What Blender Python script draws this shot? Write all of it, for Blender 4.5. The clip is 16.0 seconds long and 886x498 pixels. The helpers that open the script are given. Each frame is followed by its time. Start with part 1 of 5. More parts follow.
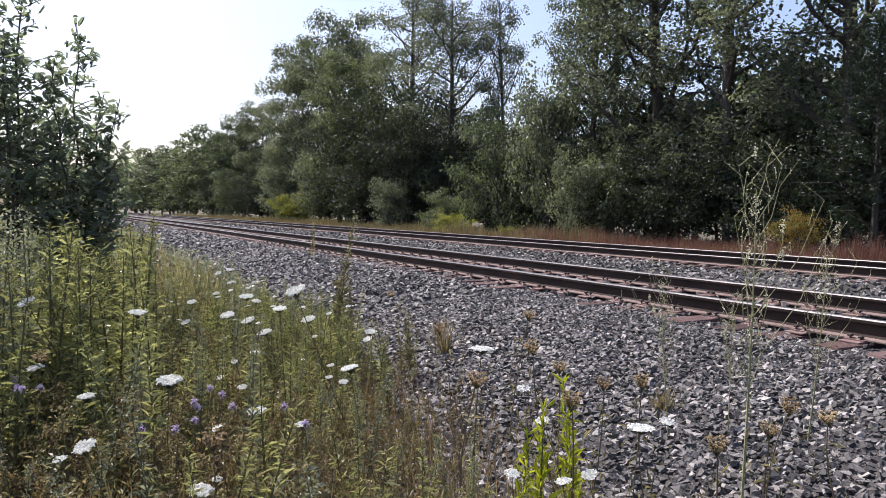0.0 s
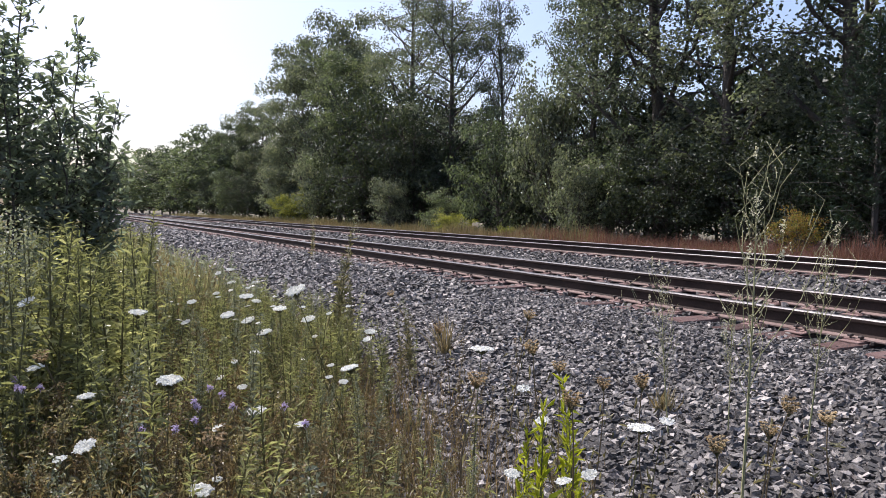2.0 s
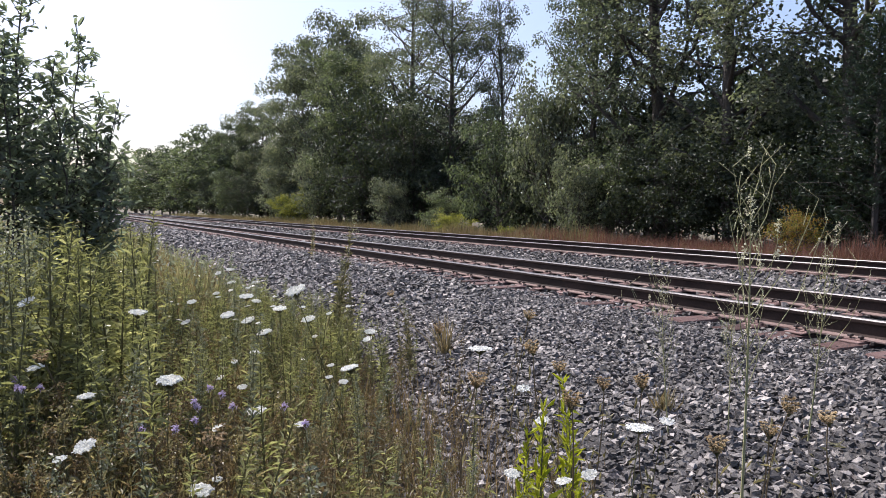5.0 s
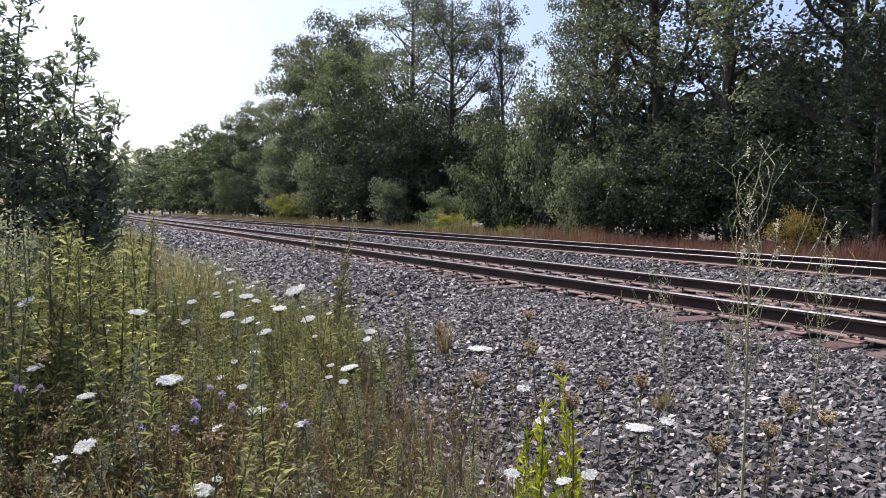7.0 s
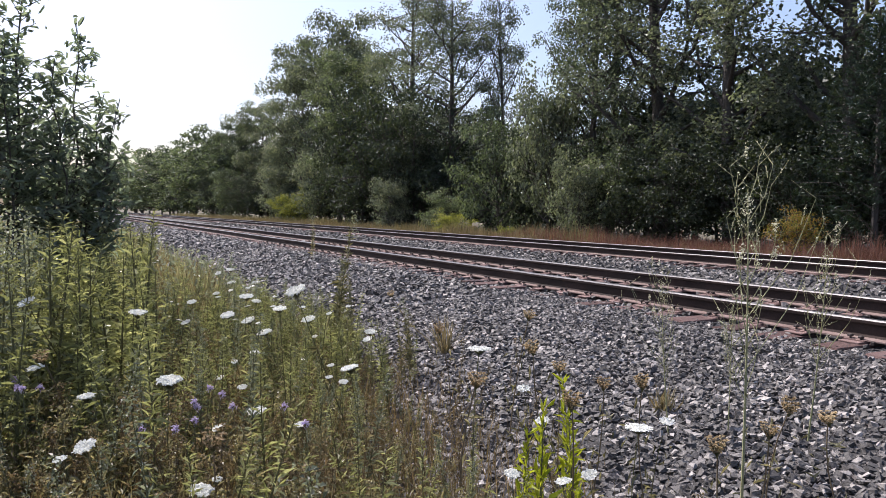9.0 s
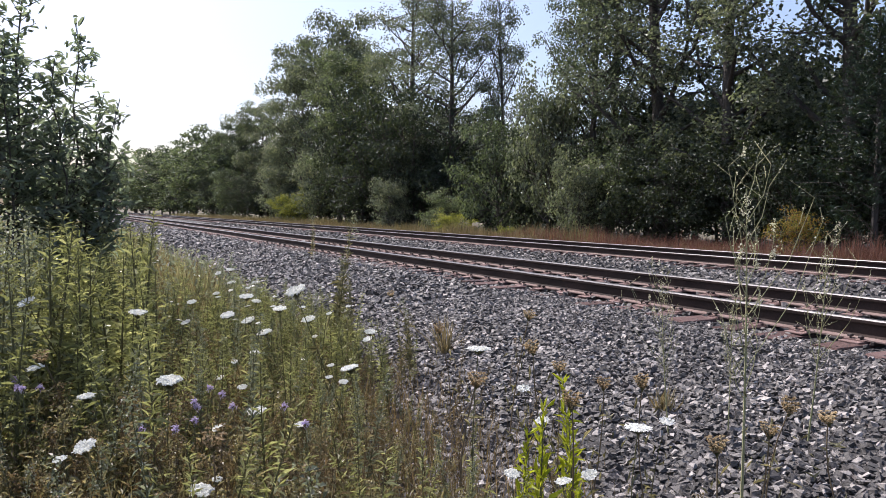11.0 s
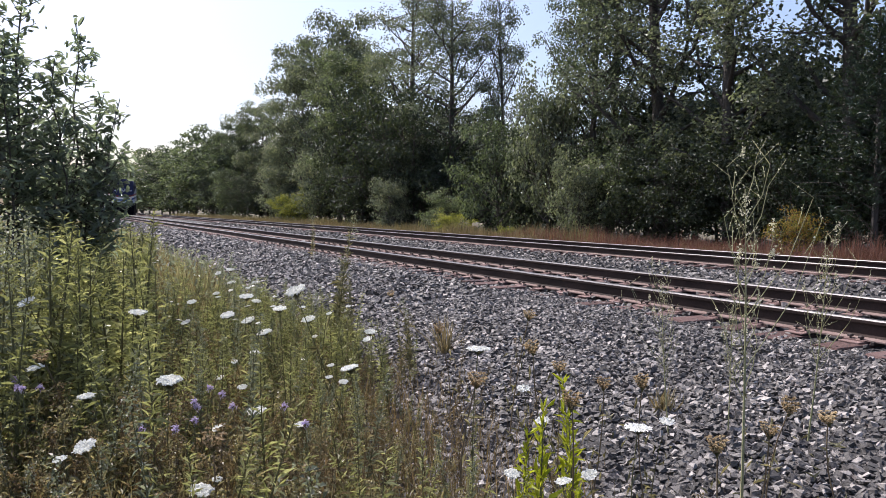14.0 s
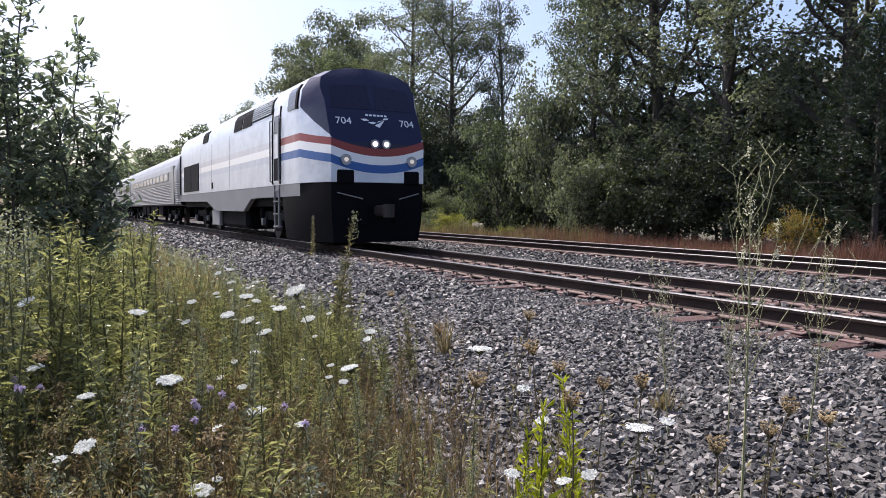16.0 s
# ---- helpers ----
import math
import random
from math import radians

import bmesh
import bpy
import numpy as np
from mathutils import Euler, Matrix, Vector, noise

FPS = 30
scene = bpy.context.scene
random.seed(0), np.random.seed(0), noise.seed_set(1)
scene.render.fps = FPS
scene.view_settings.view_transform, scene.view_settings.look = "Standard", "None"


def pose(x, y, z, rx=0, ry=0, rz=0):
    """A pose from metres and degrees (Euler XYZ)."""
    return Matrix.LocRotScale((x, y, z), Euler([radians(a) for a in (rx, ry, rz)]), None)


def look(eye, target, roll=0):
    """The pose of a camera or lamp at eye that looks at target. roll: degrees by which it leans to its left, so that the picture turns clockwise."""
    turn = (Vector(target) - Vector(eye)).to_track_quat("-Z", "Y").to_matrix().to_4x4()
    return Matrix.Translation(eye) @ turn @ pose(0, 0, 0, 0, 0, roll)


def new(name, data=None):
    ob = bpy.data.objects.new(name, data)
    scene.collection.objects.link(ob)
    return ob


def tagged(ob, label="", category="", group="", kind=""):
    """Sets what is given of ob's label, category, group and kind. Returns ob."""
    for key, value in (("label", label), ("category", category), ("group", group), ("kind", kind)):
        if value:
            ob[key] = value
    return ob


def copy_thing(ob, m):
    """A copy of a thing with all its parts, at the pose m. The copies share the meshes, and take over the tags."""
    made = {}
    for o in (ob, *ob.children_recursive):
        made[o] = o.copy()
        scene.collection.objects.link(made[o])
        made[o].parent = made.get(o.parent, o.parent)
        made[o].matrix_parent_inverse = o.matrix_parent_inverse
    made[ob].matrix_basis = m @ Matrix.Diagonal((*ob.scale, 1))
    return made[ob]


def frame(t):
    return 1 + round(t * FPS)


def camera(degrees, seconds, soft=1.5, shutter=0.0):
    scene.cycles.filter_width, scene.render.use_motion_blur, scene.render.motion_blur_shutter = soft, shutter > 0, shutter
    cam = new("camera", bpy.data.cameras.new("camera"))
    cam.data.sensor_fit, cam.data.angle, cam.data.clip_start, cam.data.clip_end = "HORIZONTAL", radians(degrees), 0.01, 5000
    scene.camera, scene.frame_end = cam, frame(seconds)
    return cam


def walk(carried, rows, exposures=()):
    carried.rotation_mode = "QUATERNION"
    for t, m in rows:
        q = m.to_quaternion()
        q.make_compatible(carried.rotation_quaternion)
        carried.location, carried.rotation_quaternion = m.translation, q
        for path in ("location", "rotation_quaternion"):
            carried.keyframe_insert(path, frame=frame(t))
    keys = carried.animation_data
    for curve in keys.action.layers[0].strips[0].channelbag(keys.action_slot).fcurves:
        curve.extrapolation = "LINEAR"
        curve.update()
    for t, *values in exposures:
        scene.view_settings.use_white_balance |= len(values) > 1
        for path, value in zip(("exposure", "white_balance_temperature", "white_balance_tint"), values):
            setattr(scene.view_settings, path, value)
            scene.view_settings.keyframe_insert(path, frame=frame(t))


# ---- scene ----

from math import pi, sin, cos, tan, atan2, sqrt

# ---- camera: it stands still on the verge, eye 0.87 m above the rail heads ----
EYE = Vector((0.0, 0.0, 0.872))
YAW, PITCH = radians(27.37), radians(-2.996)
AIM = EYE + Vector((sin(YAW) * cos(PITCH), cos(YAW) * cos(PITCH), sin(PITCH)))
cam = camera(61.6, 16.0, 0.75)
walk(cam, [(0.0, look(EYE, AIM, 0.314)), (16.0, look(EYE, AIM, 0.314))], [(0.0, 0.40, 6080, 18), (16.0, 0.40, 6080, 18)])

# ---- light: hazy sun down the line, on the verge's side ----
SUN_AZ, SUN_EL = radians(-21), radians(55)      # azimuth from +Y towards +X
sun_way = Vector((sin(SUN_AZ) * cos(SUN_EL), cos(SUN_AZ) * cos(SUN_EL), sin(SUN_EL)))
world = bpy.data.worlds.new("sky")
world.use_nodes = True
scene.world = world
wt = world.node_tree
sky = wt.nodes.new("ShaderNodeTexSky")
sky.sky_type = "NISHITA"
sky.sun_disc = False
sky.sun_elevation, sky.sun_rotation = SUN_EL, SUN_AZ
sky.air_density, sky.dust_density, sky.ozone_density = 1.0, 3.6, 1.6
wt.links.new(sky.outputs[0], wt.nodes["Background"].inputs[0])
wt.nodes["Background"].inputs[1].default_value = 0.16
sun = new("sun", bpy.data.lights.new("sun", "SUN"))
sun.data.energy, sun.data.angle, sun.data.color = 5.0, radians(0.6), (1.0, 0.94, 0.84)
sun.matrix_world = look(sun_way * 100, (0, 0, 0))


# ---- materials ----
def ramp(nt, sock, stops):
    r = nt.nodes.new("ShaderNodeValToRGB")
    e = r.color_ramp.elements
    while len(e) < len(stops):
        e.new(0.5)
    for el, (p, c) in zip(e, stops):
        el.position, el.color = p, (*c, 1)
    nt.links.new(sock, r.inputs[0])
    return r.outputs[0]


def mixc(nt, mode, fac, a, b):
    m = nt.nodes.new("ShaderNodeMix")
    m.data_type, m.blend_type = "RGBA", mode
    for sock, v in ((m.inputs[0], fac), (m.inputs[6], a), (m.inputs[7], b)):
        if hasattr(v, "is_output"):
            nt.links.new(v, sock)
        else:
            sock.default_value = v if isinstance(v, float) else (*v, 1)
    return m.outputs[2]


def op(nt, kind, a, b=0.0):
    m = nt.nodes.new("ShaderNodeMath")
    m.operation = kind
    for sock, v in zip(m.inputs, (a, b)):
        if hasattr(v, "is_output"):
            nt.links.new(v, sock)
        else:
            sock.default_value = v
    return m.outputs[0]


def noisy(nt, scale, detail=4.0, rough=0.6, coords=None):
    n = nt.nodes.new("ShaderNodeTexNoise")
    n.inputs["Scale"].default_value, n.inputs["Detail"].default_value, n.inputs["Roughness"].default_value = scale, detail, rough
    if coords is None:
        coords = nt.nodes.new("ShaderNodeNewGeometry").outputs["Position"]
    nt.links.new(coords, n.inputs["Vector"])
    return n.outputs[0]


def surface(name, stops, rough=0.8, big=0.6, fine=20.0, bump=0.3, metal=0.0, island=0.0, object_random=0.0, local=False, spec=0.5, dist=0.01):
    """A surface whose colour runs through stops by coarse and fine noise, and by piece."""
    m = bpy.data.materials.new(name)
    m.use_nodes = True
    nt = m.node_tree
    b = nt.nodes["Principled BSDF"]
    coords = nt.nodes.new("ShaderNodeTexCoord").outputs["Object"] if local else None
    a, f = noisy(nt, big, 3.0, 0.6, coords), noisy(nt, fine, 5.0, 0.65, coords)
    v = op(nt, "ADD", op(nt, "MULTIPLY", a, 0.5), op(nt, "MULTIPLY", f, 0.5))
    if island:
        g = nt.nodes.new("ShaderNodeNewGeometry").outputs["Random Per Island"]
        v = op(nt, "ADD", op(nt, "MULTIPLY", v, 1 - island), op(nt, "MULTIPLY", g, island))
    if object_random:
        g = nt.nodes.new("ShaderNodeObjectInfo").outputs["Random"]
        v = op(nt, "ADD", op(nt, "MULTIPLY", v, 1 - object_random), op(nt, "MULTIPLY", g, object_random))
    nt.links.new(ramp(nt, v, stops), b.inputs["Base Color"])
    b.inputs["Metallic"].default_value = metal
    b.inputs["Specular IOR Level"].default_value = spec
    nt.links.new(op(nt, "ADD", rough - 0.1, op(nt, "MULTIPLY", f, 0.2)), b.inputs["Roughness"])
    if bump:
        bp = nt.nodes.new("ShaderNodeBump")
        bp.inputs["Strength"].default_value, bp.inputs["Distance"].default_value = bump, dist
        nt.links.new(f, bp.inputs["Height"])
        nt.links.new(bp.outputs[0], b.inputs["Normal"])
    return m


def leafy(name, stops, trans=0.35, rough=0.5, big=0.35, spec=0.4, tcol=None):
    """Leaves: gloss above, light through them, each leaf and each plant of its own tint."""
    m = bpy.data.materials.new(name)
    m.use_nodes = True
    nt = m.node_tree
    b = nt.nodes["Principled BSDF"]
    geo = nt.nodes.new("ShaderNodeNewGeometry").outputs["Random Per Island"]
    obj = nt.nodes.new("ShaderNodeObjectInfo").outputs["Random"]
    n = noisy(nt, big, 2.0)
    v = op(nt, "ADD", op(nt, "MULTIPLY", geo, 0.45), op(nt, "ADD", op(nt, "MULTIPLY", obj, 0.25), op(nt, "MULTIPLY", n, 0.3)))
    c = ramp(nt, v, stops)
    nt.links.new(c, b.inputs["Base Color"])
    b.inputs["Roughness"].default_value = rough
    b.inputs["Specular IOR Level"].default_value = spec
    t = nt.nodes.new("ShaderNodeBsdfTranslucent")
    nt.links.new(mixc(nt, "MULTIPLY", 1.0, c, tcol or (1.9, 1.9, 0.7)), t.inputs["Color"])
    mx = nt.nodes.new("ShaderNodeMixShader")
    mx.inputs[0].default_value = trans
    nt.links.new(b.outputs[0], mx.inputs[1])
    nt.links.new(t.outputs[0], mx.inputs[2])
    nt.links.new(mx.outputs[0], nt.nodes["Material Output"].inputs[0])
    return m


def glow(name, colour, strength):
    m = bpy.data.materials.new(name)
    m.use_nodes = True
    b = m.node_tree.nodes["Principled BSDF"]
    b.inputs["Base Color"].default_value = (*colour, 1)
    b.inputs["Emission Color"].default_value = (*colour, 1)
    b.inputs["Emission Strength"].default_value = strength
    return m


GROUND = surface("soil_and_thatch", [(0.25, (0.05, 0.042, 0.025)), (0.5, (0.10, 0.085, 0.05)), (0.75, (0.15, 0.13, 0.075))], 0.95, 0.5, 30, 0.8, dist=0.03)
BED = surface("ballast_bed", [(0.3, (0.014, 0.013, 0.012)), (0.5, (0.04, 0.037, 0.035)), (0.7, (0.12, 0.113, 0.106))], 0.9, 0.8, 22, 1.0, dist=0.04)
STONE = surface("ballast_stone", [(0.12, (0.020, 0.018, 0.016)), (0.4, (0.05, 0.045, 0.041)), (0.62, (0.115, 0.104, 0.094)), (0.88, (0.40, 0.366, 0.336))], 0.6, 0.9, 60, 0.7, island=0.64, object_random=0.0, dist=0.01)
STONE_SINGLE = surface("ballast_stone_single", [(0.12, (0.020, 0.018, 0.016)), (0.4, (0.05, 0.045, 0.041)), (0.62, (0.115, 0.104, 0.094)), (0.88, (0.40, 0.366, 0.336))], 0.6, 0.9, 60, 0.7, object_random=0.64, dist=0.01)
RAIL_HEAD = surface("polished_rail_head", [(0.3, (0.13, 0.122, 0.118)), (0.7, (0.26, 0.25, 0.242))], 0.45, 2.0, 60, 0.05, metal=1.0)
# rust in two tones: the head's shade on the web, sunlight on the foot
RAIL_RUST_SHADED = surface("shaded_rusty_web", [(0.3, (0.014, 0.010, 0.009)), (0.5, (0.027, 0.018, 0.015)), (0.75, (0.058, 0.037, 0.031))], 0.85, 1.5, 40, 0.4, dist=0.004, spec=0.25)
RAIL_FOOT_LIT = surface("sunlit_rusty_foot", [(0.3, (0.11, 0.072, 0.062)), (0.5, (0.18, 0.128, 0.113)), (0.75, (0.25, 0.195, 0.175))], 0.85, 1.5, 40, 0.4, dist=0.004, spec=0.25)
TIE = surface("weathered_tie_wood", [(0.25, (0.035, 0.020, 0.018)), (0.5, (0.08, 0.046, 0.04)), (0.75, (0.15, 0.10, 0.09))], 0.9, 1.5, 45, 0.8, object_random=0.3, dist=0.01, spec=0.3)
PLATE = surface("rusty_tie_plate", [(0.3, (0.10, 0.058, 0.05)), (0.55, (0.19, 0.12, 0.105)), (0.8, (0.27, 0.19, 0.17))], 0.8, 3, 60, 0.5, object_random=0.3, dist=0.004)
SPIKE = surface("dark_iron", [(0.3, (0.018, 0.014, 0.013)), (0.7, (0.05, 0.035, 0.03))], 0.7, 3, 60, 0.3)
BARK = surface("bark", [(0.25, (0.035, 0.03, 0.025)), (0.5, (0.075, 0.065, 0.055)), (0.8, (0.14, 0.125, 0.105))], 0.95, 1.2, 14, 1.0, dist=0.05)
BARK_PALE = surface("pale_bark", [(0.25, (0.12, 0.11, 0.1)), (0.6, (0.25, 0.235, 0.21))], 0.95, 1.2, 14, 0.8, dist=0.03)
LEAF_A = leafy("broad_leaf_green", [(0.2, (0.036, 0.047, 0.033)), (0.5, (0.076, 0.094, 0.062)), (0.8, (0.165, 0.188, 0.105))], 0.42, 0.4, spec=0.6, tcol=(1.6, 1.7, 0.95))
LEAF_B = leafy("grey_green_leaf", [(0.2, (0.050, 0.060, 0.048)), (0.5, (0.102, 0.116, 0.088)), (0.8, (0.20, 0.215, 0.145))], 0.42, 0.4, spec=0.6, tcol=(1.6, 1.68, 1.0))
# leaf green darkened to carry the shade inside and under the wood
LEAF_SHADED = leafy("shaded_leaf", [(0.2, (0.02, 0.028, 0.02)), (0.5, (0.034, 0.046, 0.03)), (0.8, (0.058, 0.074, 0.045))], 0.22, 0.55)
LEAF_BRIGHT = leafy("bright_shrub_leaf", [(0.2, (0.11, 0.125, 0.032)), (0.5, (0.19, 0.205, 0.05)), (0.8, (0.29, 0.295, 0.08))], 0.4, tcol=(1.6, 1.6, 0.75))
LEAF_SAPLING = leafy("glossy_sapling_leaf", [(0.2, (0.09, 0.11, 0.09)), (0.5, (0.14, 0.165, 0.12)), (0.8, (0.22, 0.25, 0.185))], 0.58, 0.3, spec=0.9, tcol=(1.9, 1.95, 1.4))
LEAF_AUTUMN = leafy("turning_leaf", [(0.2, (0.10, 0.115, 0.03)), (0.5, (0.19, 0.18, 0.035)), (0.8, (0.24, 0.12, 0.035))], 0.35, tcol=(1.4, 1.3, 0.8))
NEEDLE = leafy("pine_needles", [(0.2, (0.014, 0.026, 0.018)), (0.5, (0.028, 0.048, 0.03)), (0.8, (0.05, 0.075, 0.045))], 0.15)
WEED = leafy("weed_leaf", [(0.15, (0.060, 0.062, 0.030)), (0.5, (0.145, 0.138, 0.074)), (0.85, (0.32, 0.29, 0.172))], 0.42, 0.4, spec=0.65, tcol=(1.65, 1.54, 1.1))
WEED_FRESH = leafy("goldenrod_leaf", [(0.12, (0.066, 0.062, 0.034)), (0.35, (0.145, 0.155, 0.07)), (0.65, (0.262, 0.272, 0.13)), (0.9, (0.43, 0.432, 0.235))], 0.48, 0.4, spec=0.65, tcol=(1.6, 1.57, 1.08))
WEED_GREY = leafy("mugwort_leaf", [(0.15, (0.075, 0.085, 0.06)), (0.5, (0.155, 0.17, 0.125)), (0.85, (0.27, 0.285, 0.215))], 0.42, 0.4, spec=0.65, tcol=(1.6, 1.6, 1.15))
WEED_LIME = leafy("lime_leaf", [(0.15, (0.22, 0.24, 0.02)), (0.5, (0.31, 0.34, 0.03)), (0.85, (0.40, 0.42, 0.05))], 0.45, tcol=(1.5, 1.5, 0.7))
BLADE = leafy("dry_verge_blade", [(0.15, (0.048, 0.036, 0.02)), (0.4, (0.105, 0.084, 0.042)), (0.62, (0.165, 0.127, 0.066)), (0.85, (0.32, 0.25, 0.15))], 0.38, tcol=(1.45, 1.3, 0.95))
RED_GRASS = leafy("russet_dry_grass", [(0.15, (0.09, 0.04, 0.029)), (0.5, (0.165, 0.08, 0.056)), (0.85, (0.25, 0.15, 0.105))], 0.3, tcol=(1.3, 1.15, 1.0))
TAN_GRASS = leafy("tan_dry_grass", [(0.15, (0.10, 0.085, 0.04)), (0.5, (0.19, 0.155, 0.085)), (0.85, (0.26, 0.22, 0.12))], 0.35, tcol=(1.4, 1.3, 1.0))
STEM = surface("green_brown_stem", [(0.3, (0.07, 0.075, 0.03)), (0.6, (0.13, 0.12, 0.05)), (0.8, (0.2, 0.16, 0.09))], 0.8, 3, 40, 0.2)
STEM_DRY = surface("dry_stem", [(0.3, (0.10, 0.07, 0.04)), (0.6, (0.19, 0.14, 0.08)), (0.8, (0.3, 0.24, 0.15))], 0.85, 3, 40, 0.2)
STALK = surface("pale_stalk", [(0.3, (0.20, 0.2, 0.09)), (0.6, (0.30, 0.29, 0.15)), (0.8, (0.4, 0.37, 0.22))], 0.8, 3, 40, 0.2)
PETAL = leafy("white_umbel", [(0.1, (0.66, 0.66, 0.60)), (0.5, (0.78, 0.78, 0.74)), (0.9, (0.86, 0.86, 0.84))], 0.3, 0.8, tcol=(1.0, 1.0, 0.95))
PETAL_BROWN = leafy("dried_umbel", [(0.1, (0.22, 0.15, 0.08)), (0.5, (0.33, 0.25, 0.14)), (0.9, (0.44, 0.36, 0.22))], 0.3, 0.8, tcol=(1.2, 1.1, 0.9))
PETAL_PURPLE = leafy("purple_floret", [(0.1, (0.40, 0.34, 0.46)), (0.5, (0.50, 0.44, 0.55)), (0.9, (0.58, 0.52, 0.64))], 0.35, 0.7, tcol=(1.2, 1.1, 1.3))
PETAL_CREAM = leafy("cream_floret", [(0.1, (0.5, 0.48, 0.34)), (0.5, (0.62, 0.6, 0.45)), (0.9, (0.72, 0.7, 0.58))], 0.35, 0.7, tcol=(1.1, 1.1, 0.95))
BLACK = surface("black_underframe", [(0.3, (0.003, 0.003, 0.004)), (0.7, (0.007, 0.007, 0.009))], 0.8, 1.0, 12, 0.1, local=True, spec=0.1)
GREY = surface("grey_skirt_paint", [(0.3, (0.16, 0.165, 0.175)), (0.7, (0.23, 0.232, 0.24))], 0.55, 0.8, 9, 0.05, local=True, spec=0.3)
NAVY = surface("navy_paint", [(0.3, (0.008, 0.009, 0.028)), (0.7, (0.011, 0.012, 0.036))], 0.3, 0.8, 9, 0.02, local=True, spec=0.3)
SILVER = surface("silver_paint", [(0.3, (0.56, 0.58, 0.62)), (0.7, (0.68, 0.69, 0.71))], 0.32, 0.7, 6, 0.03, metal=0.25, local=True)
STEEL = surface("ribbed_stainless_steel", [(0.3, (0.24, 0.245, 0.26)), (0.7, (0.38, 0.385, 0.395))], 0.42, 0.7, 9, 0.05, metal=0.8, local=True)
GLASS_DARK = surface("dark_window_glass", [(0.3, (0.008, 0.010, 0.022)), (0.7, (0.012, 0.014, 0.032))], 0.18, 0.7, 6, 0.0, local=True, spec=0.3)
VENT = surface("dark_vent", [(0.3, (0.004, 0.004, 0.005)), (0.7, (0.012, 0.012, 0.014))], 0.85, 1, 12, 0.1, local=True, spec=0.1)
# pale base colour stands in for the sky mirrored in the panes
COACH_GLASS = surface("sky_bright_coach_glass", [(0.3, (0.30, 0.33, 0.36)), (0.7, (0.42, 0.45, 0.48))], 0.15, 0.9, 6, 0.0, local=True, spec=0.9)
WHITE = surface("white_lettering", [(0.3, (0.72, 0.73, 0.75)), (0.7, (0.8, 0.8, 0.82))], 0.5, 1, 12, 0.0, local=True)
LAMP = glow("lit_headlight", (1.0, 0.9, 0.76), 1.5)
LAMP_DIM = glow("lit_ditch_light", (0.8, 0.68, 0.55), 0.4)


def livery():
    """Silver sides with red, white and blue bands that dip across a navy front."""
    m = bpy.data.materials.new("striped_livery")
    m.use_nodes = True
    nt = m.node_tree
    b = nt.nodes["Principled BSDF"]
    xyz = nt.nodes.new("ShaderNodeSeparateXYZ")
    co = nt.nodes.new("ShaderNodeTexCoord").outputs["Object"]
    nt.links.new(co, xyz.inputs[0])
    x, y, z = xyz.outputs
    ax = op(nt, "ABSOLUTE", x)
    q = op(nt, "DIVIDE", ax, 1.53)
    dip = op(nt, "MULTIPLY", op(nt, "SUBTRACT", 1.0, op(nt, "POWER", q, 2.0)), 0.40)
    s = op(nt, "ADD", z, dip)
    band = lambda lo, hi: op(nt, "MULTIPLY", op(nt, "GREATER_THAN", s, lo), op(nt, "LESS_THAN", s, hi))
    ahead = op(nt, "LESS_THAN", y, 1.22)
    # behind the door, bright reflection on the flank is painted as paler red and blue
    glare_wash = op(nt, "SUBTRACT", 1.0, op(nt, "MULTIPLY", op(nt, "GREATER_THAN", y, 3.66), 0.86))
    grime = noisy(nt, 1.6, 5.0, 0.65, co)
    silver = ramp(nt, grime, [(0.25, (0.42, 0.46, 0.53)), (0.5, (0.56, 0.60, 0.66)), (0.8, (0.68, 0.71, 0.76))])
    upper = op(nt, "GREATER_THAN", op(nt, "SUBTRACT", z, 2.50), op(nt, "MULTIPLY", op(nt, "SUBTRACT", ax, 1.12), 2.0))
    navy_at = op(nt, "MULTIPLY", op(nt, "MULTIPLY", ahead, op(nt, "GREATER_THAN", s, 2.67)), upper)
    c = mixc(nt, "MIX", navy_at, silver, (0.011, 0.012, 0.042))
    c = mixc(nt, "MIX", op(nt, "MULTIPLY", band(2.50, 2.68), glare_wash), c, (0.24, 0.042, 0.04))
    c = mixc(nt, "MIX", op(nt, "MULTIPLY", band(2.30, 2.50), 0.9), c, (0.80, 0.80, 0.80))
    c = mixc(nt, "MIX", op(nt, "MULTIPLY", band(2.11, 2.30), glare_wash), c, (0.028, 0.10, 0.31))
    nt.links.new(c, b.inputs["Base Color"])
    nt.links.new(op(nt, "ADD", 0.24, op(nt, "MULTIPLY", grime, 0.2)), b.inputs["Roughness"])
    b.inputs["Metallic"].default_value = 0.3
    bp = nt.nodes.new("ShaderNodeBump")
    bp.inputs["Strength"].default_value, bp.inputs["Distance"].default_value = 0.55, 0.03
    nt.links.new(noisy(nt, 2.3, 2.0, 0.5, co), bp.inputs["Height"])
    nt.links.new(bp.outputs[0], b.inputs["Normal"])
    return m


LIVERY = livery()


# ---- mesh helpers ----
def part(name, bm, material, parent=None, label="", smooth=False):
    """Links a bmesh as one mesh object, under a thing or a part."""
    me = bpy.data.meshes.new(name)
    bm.normal_update()
    bm.to_mesh(me)
    bm.free()
    return part_of(name, me, material, parent, label, smooth)


def part_of(name, me, material, parent=None, label="", smooth=False):
    if material:
        me.materials.append(material)
    if smooth:
        me.polygons.foreach_set("use_smooth", [True] * len(me.polygons))
    ob = new(name, me)
    if parent:
        ob.parent = parent
    if label:
        tagged(ob, label)
    return ob


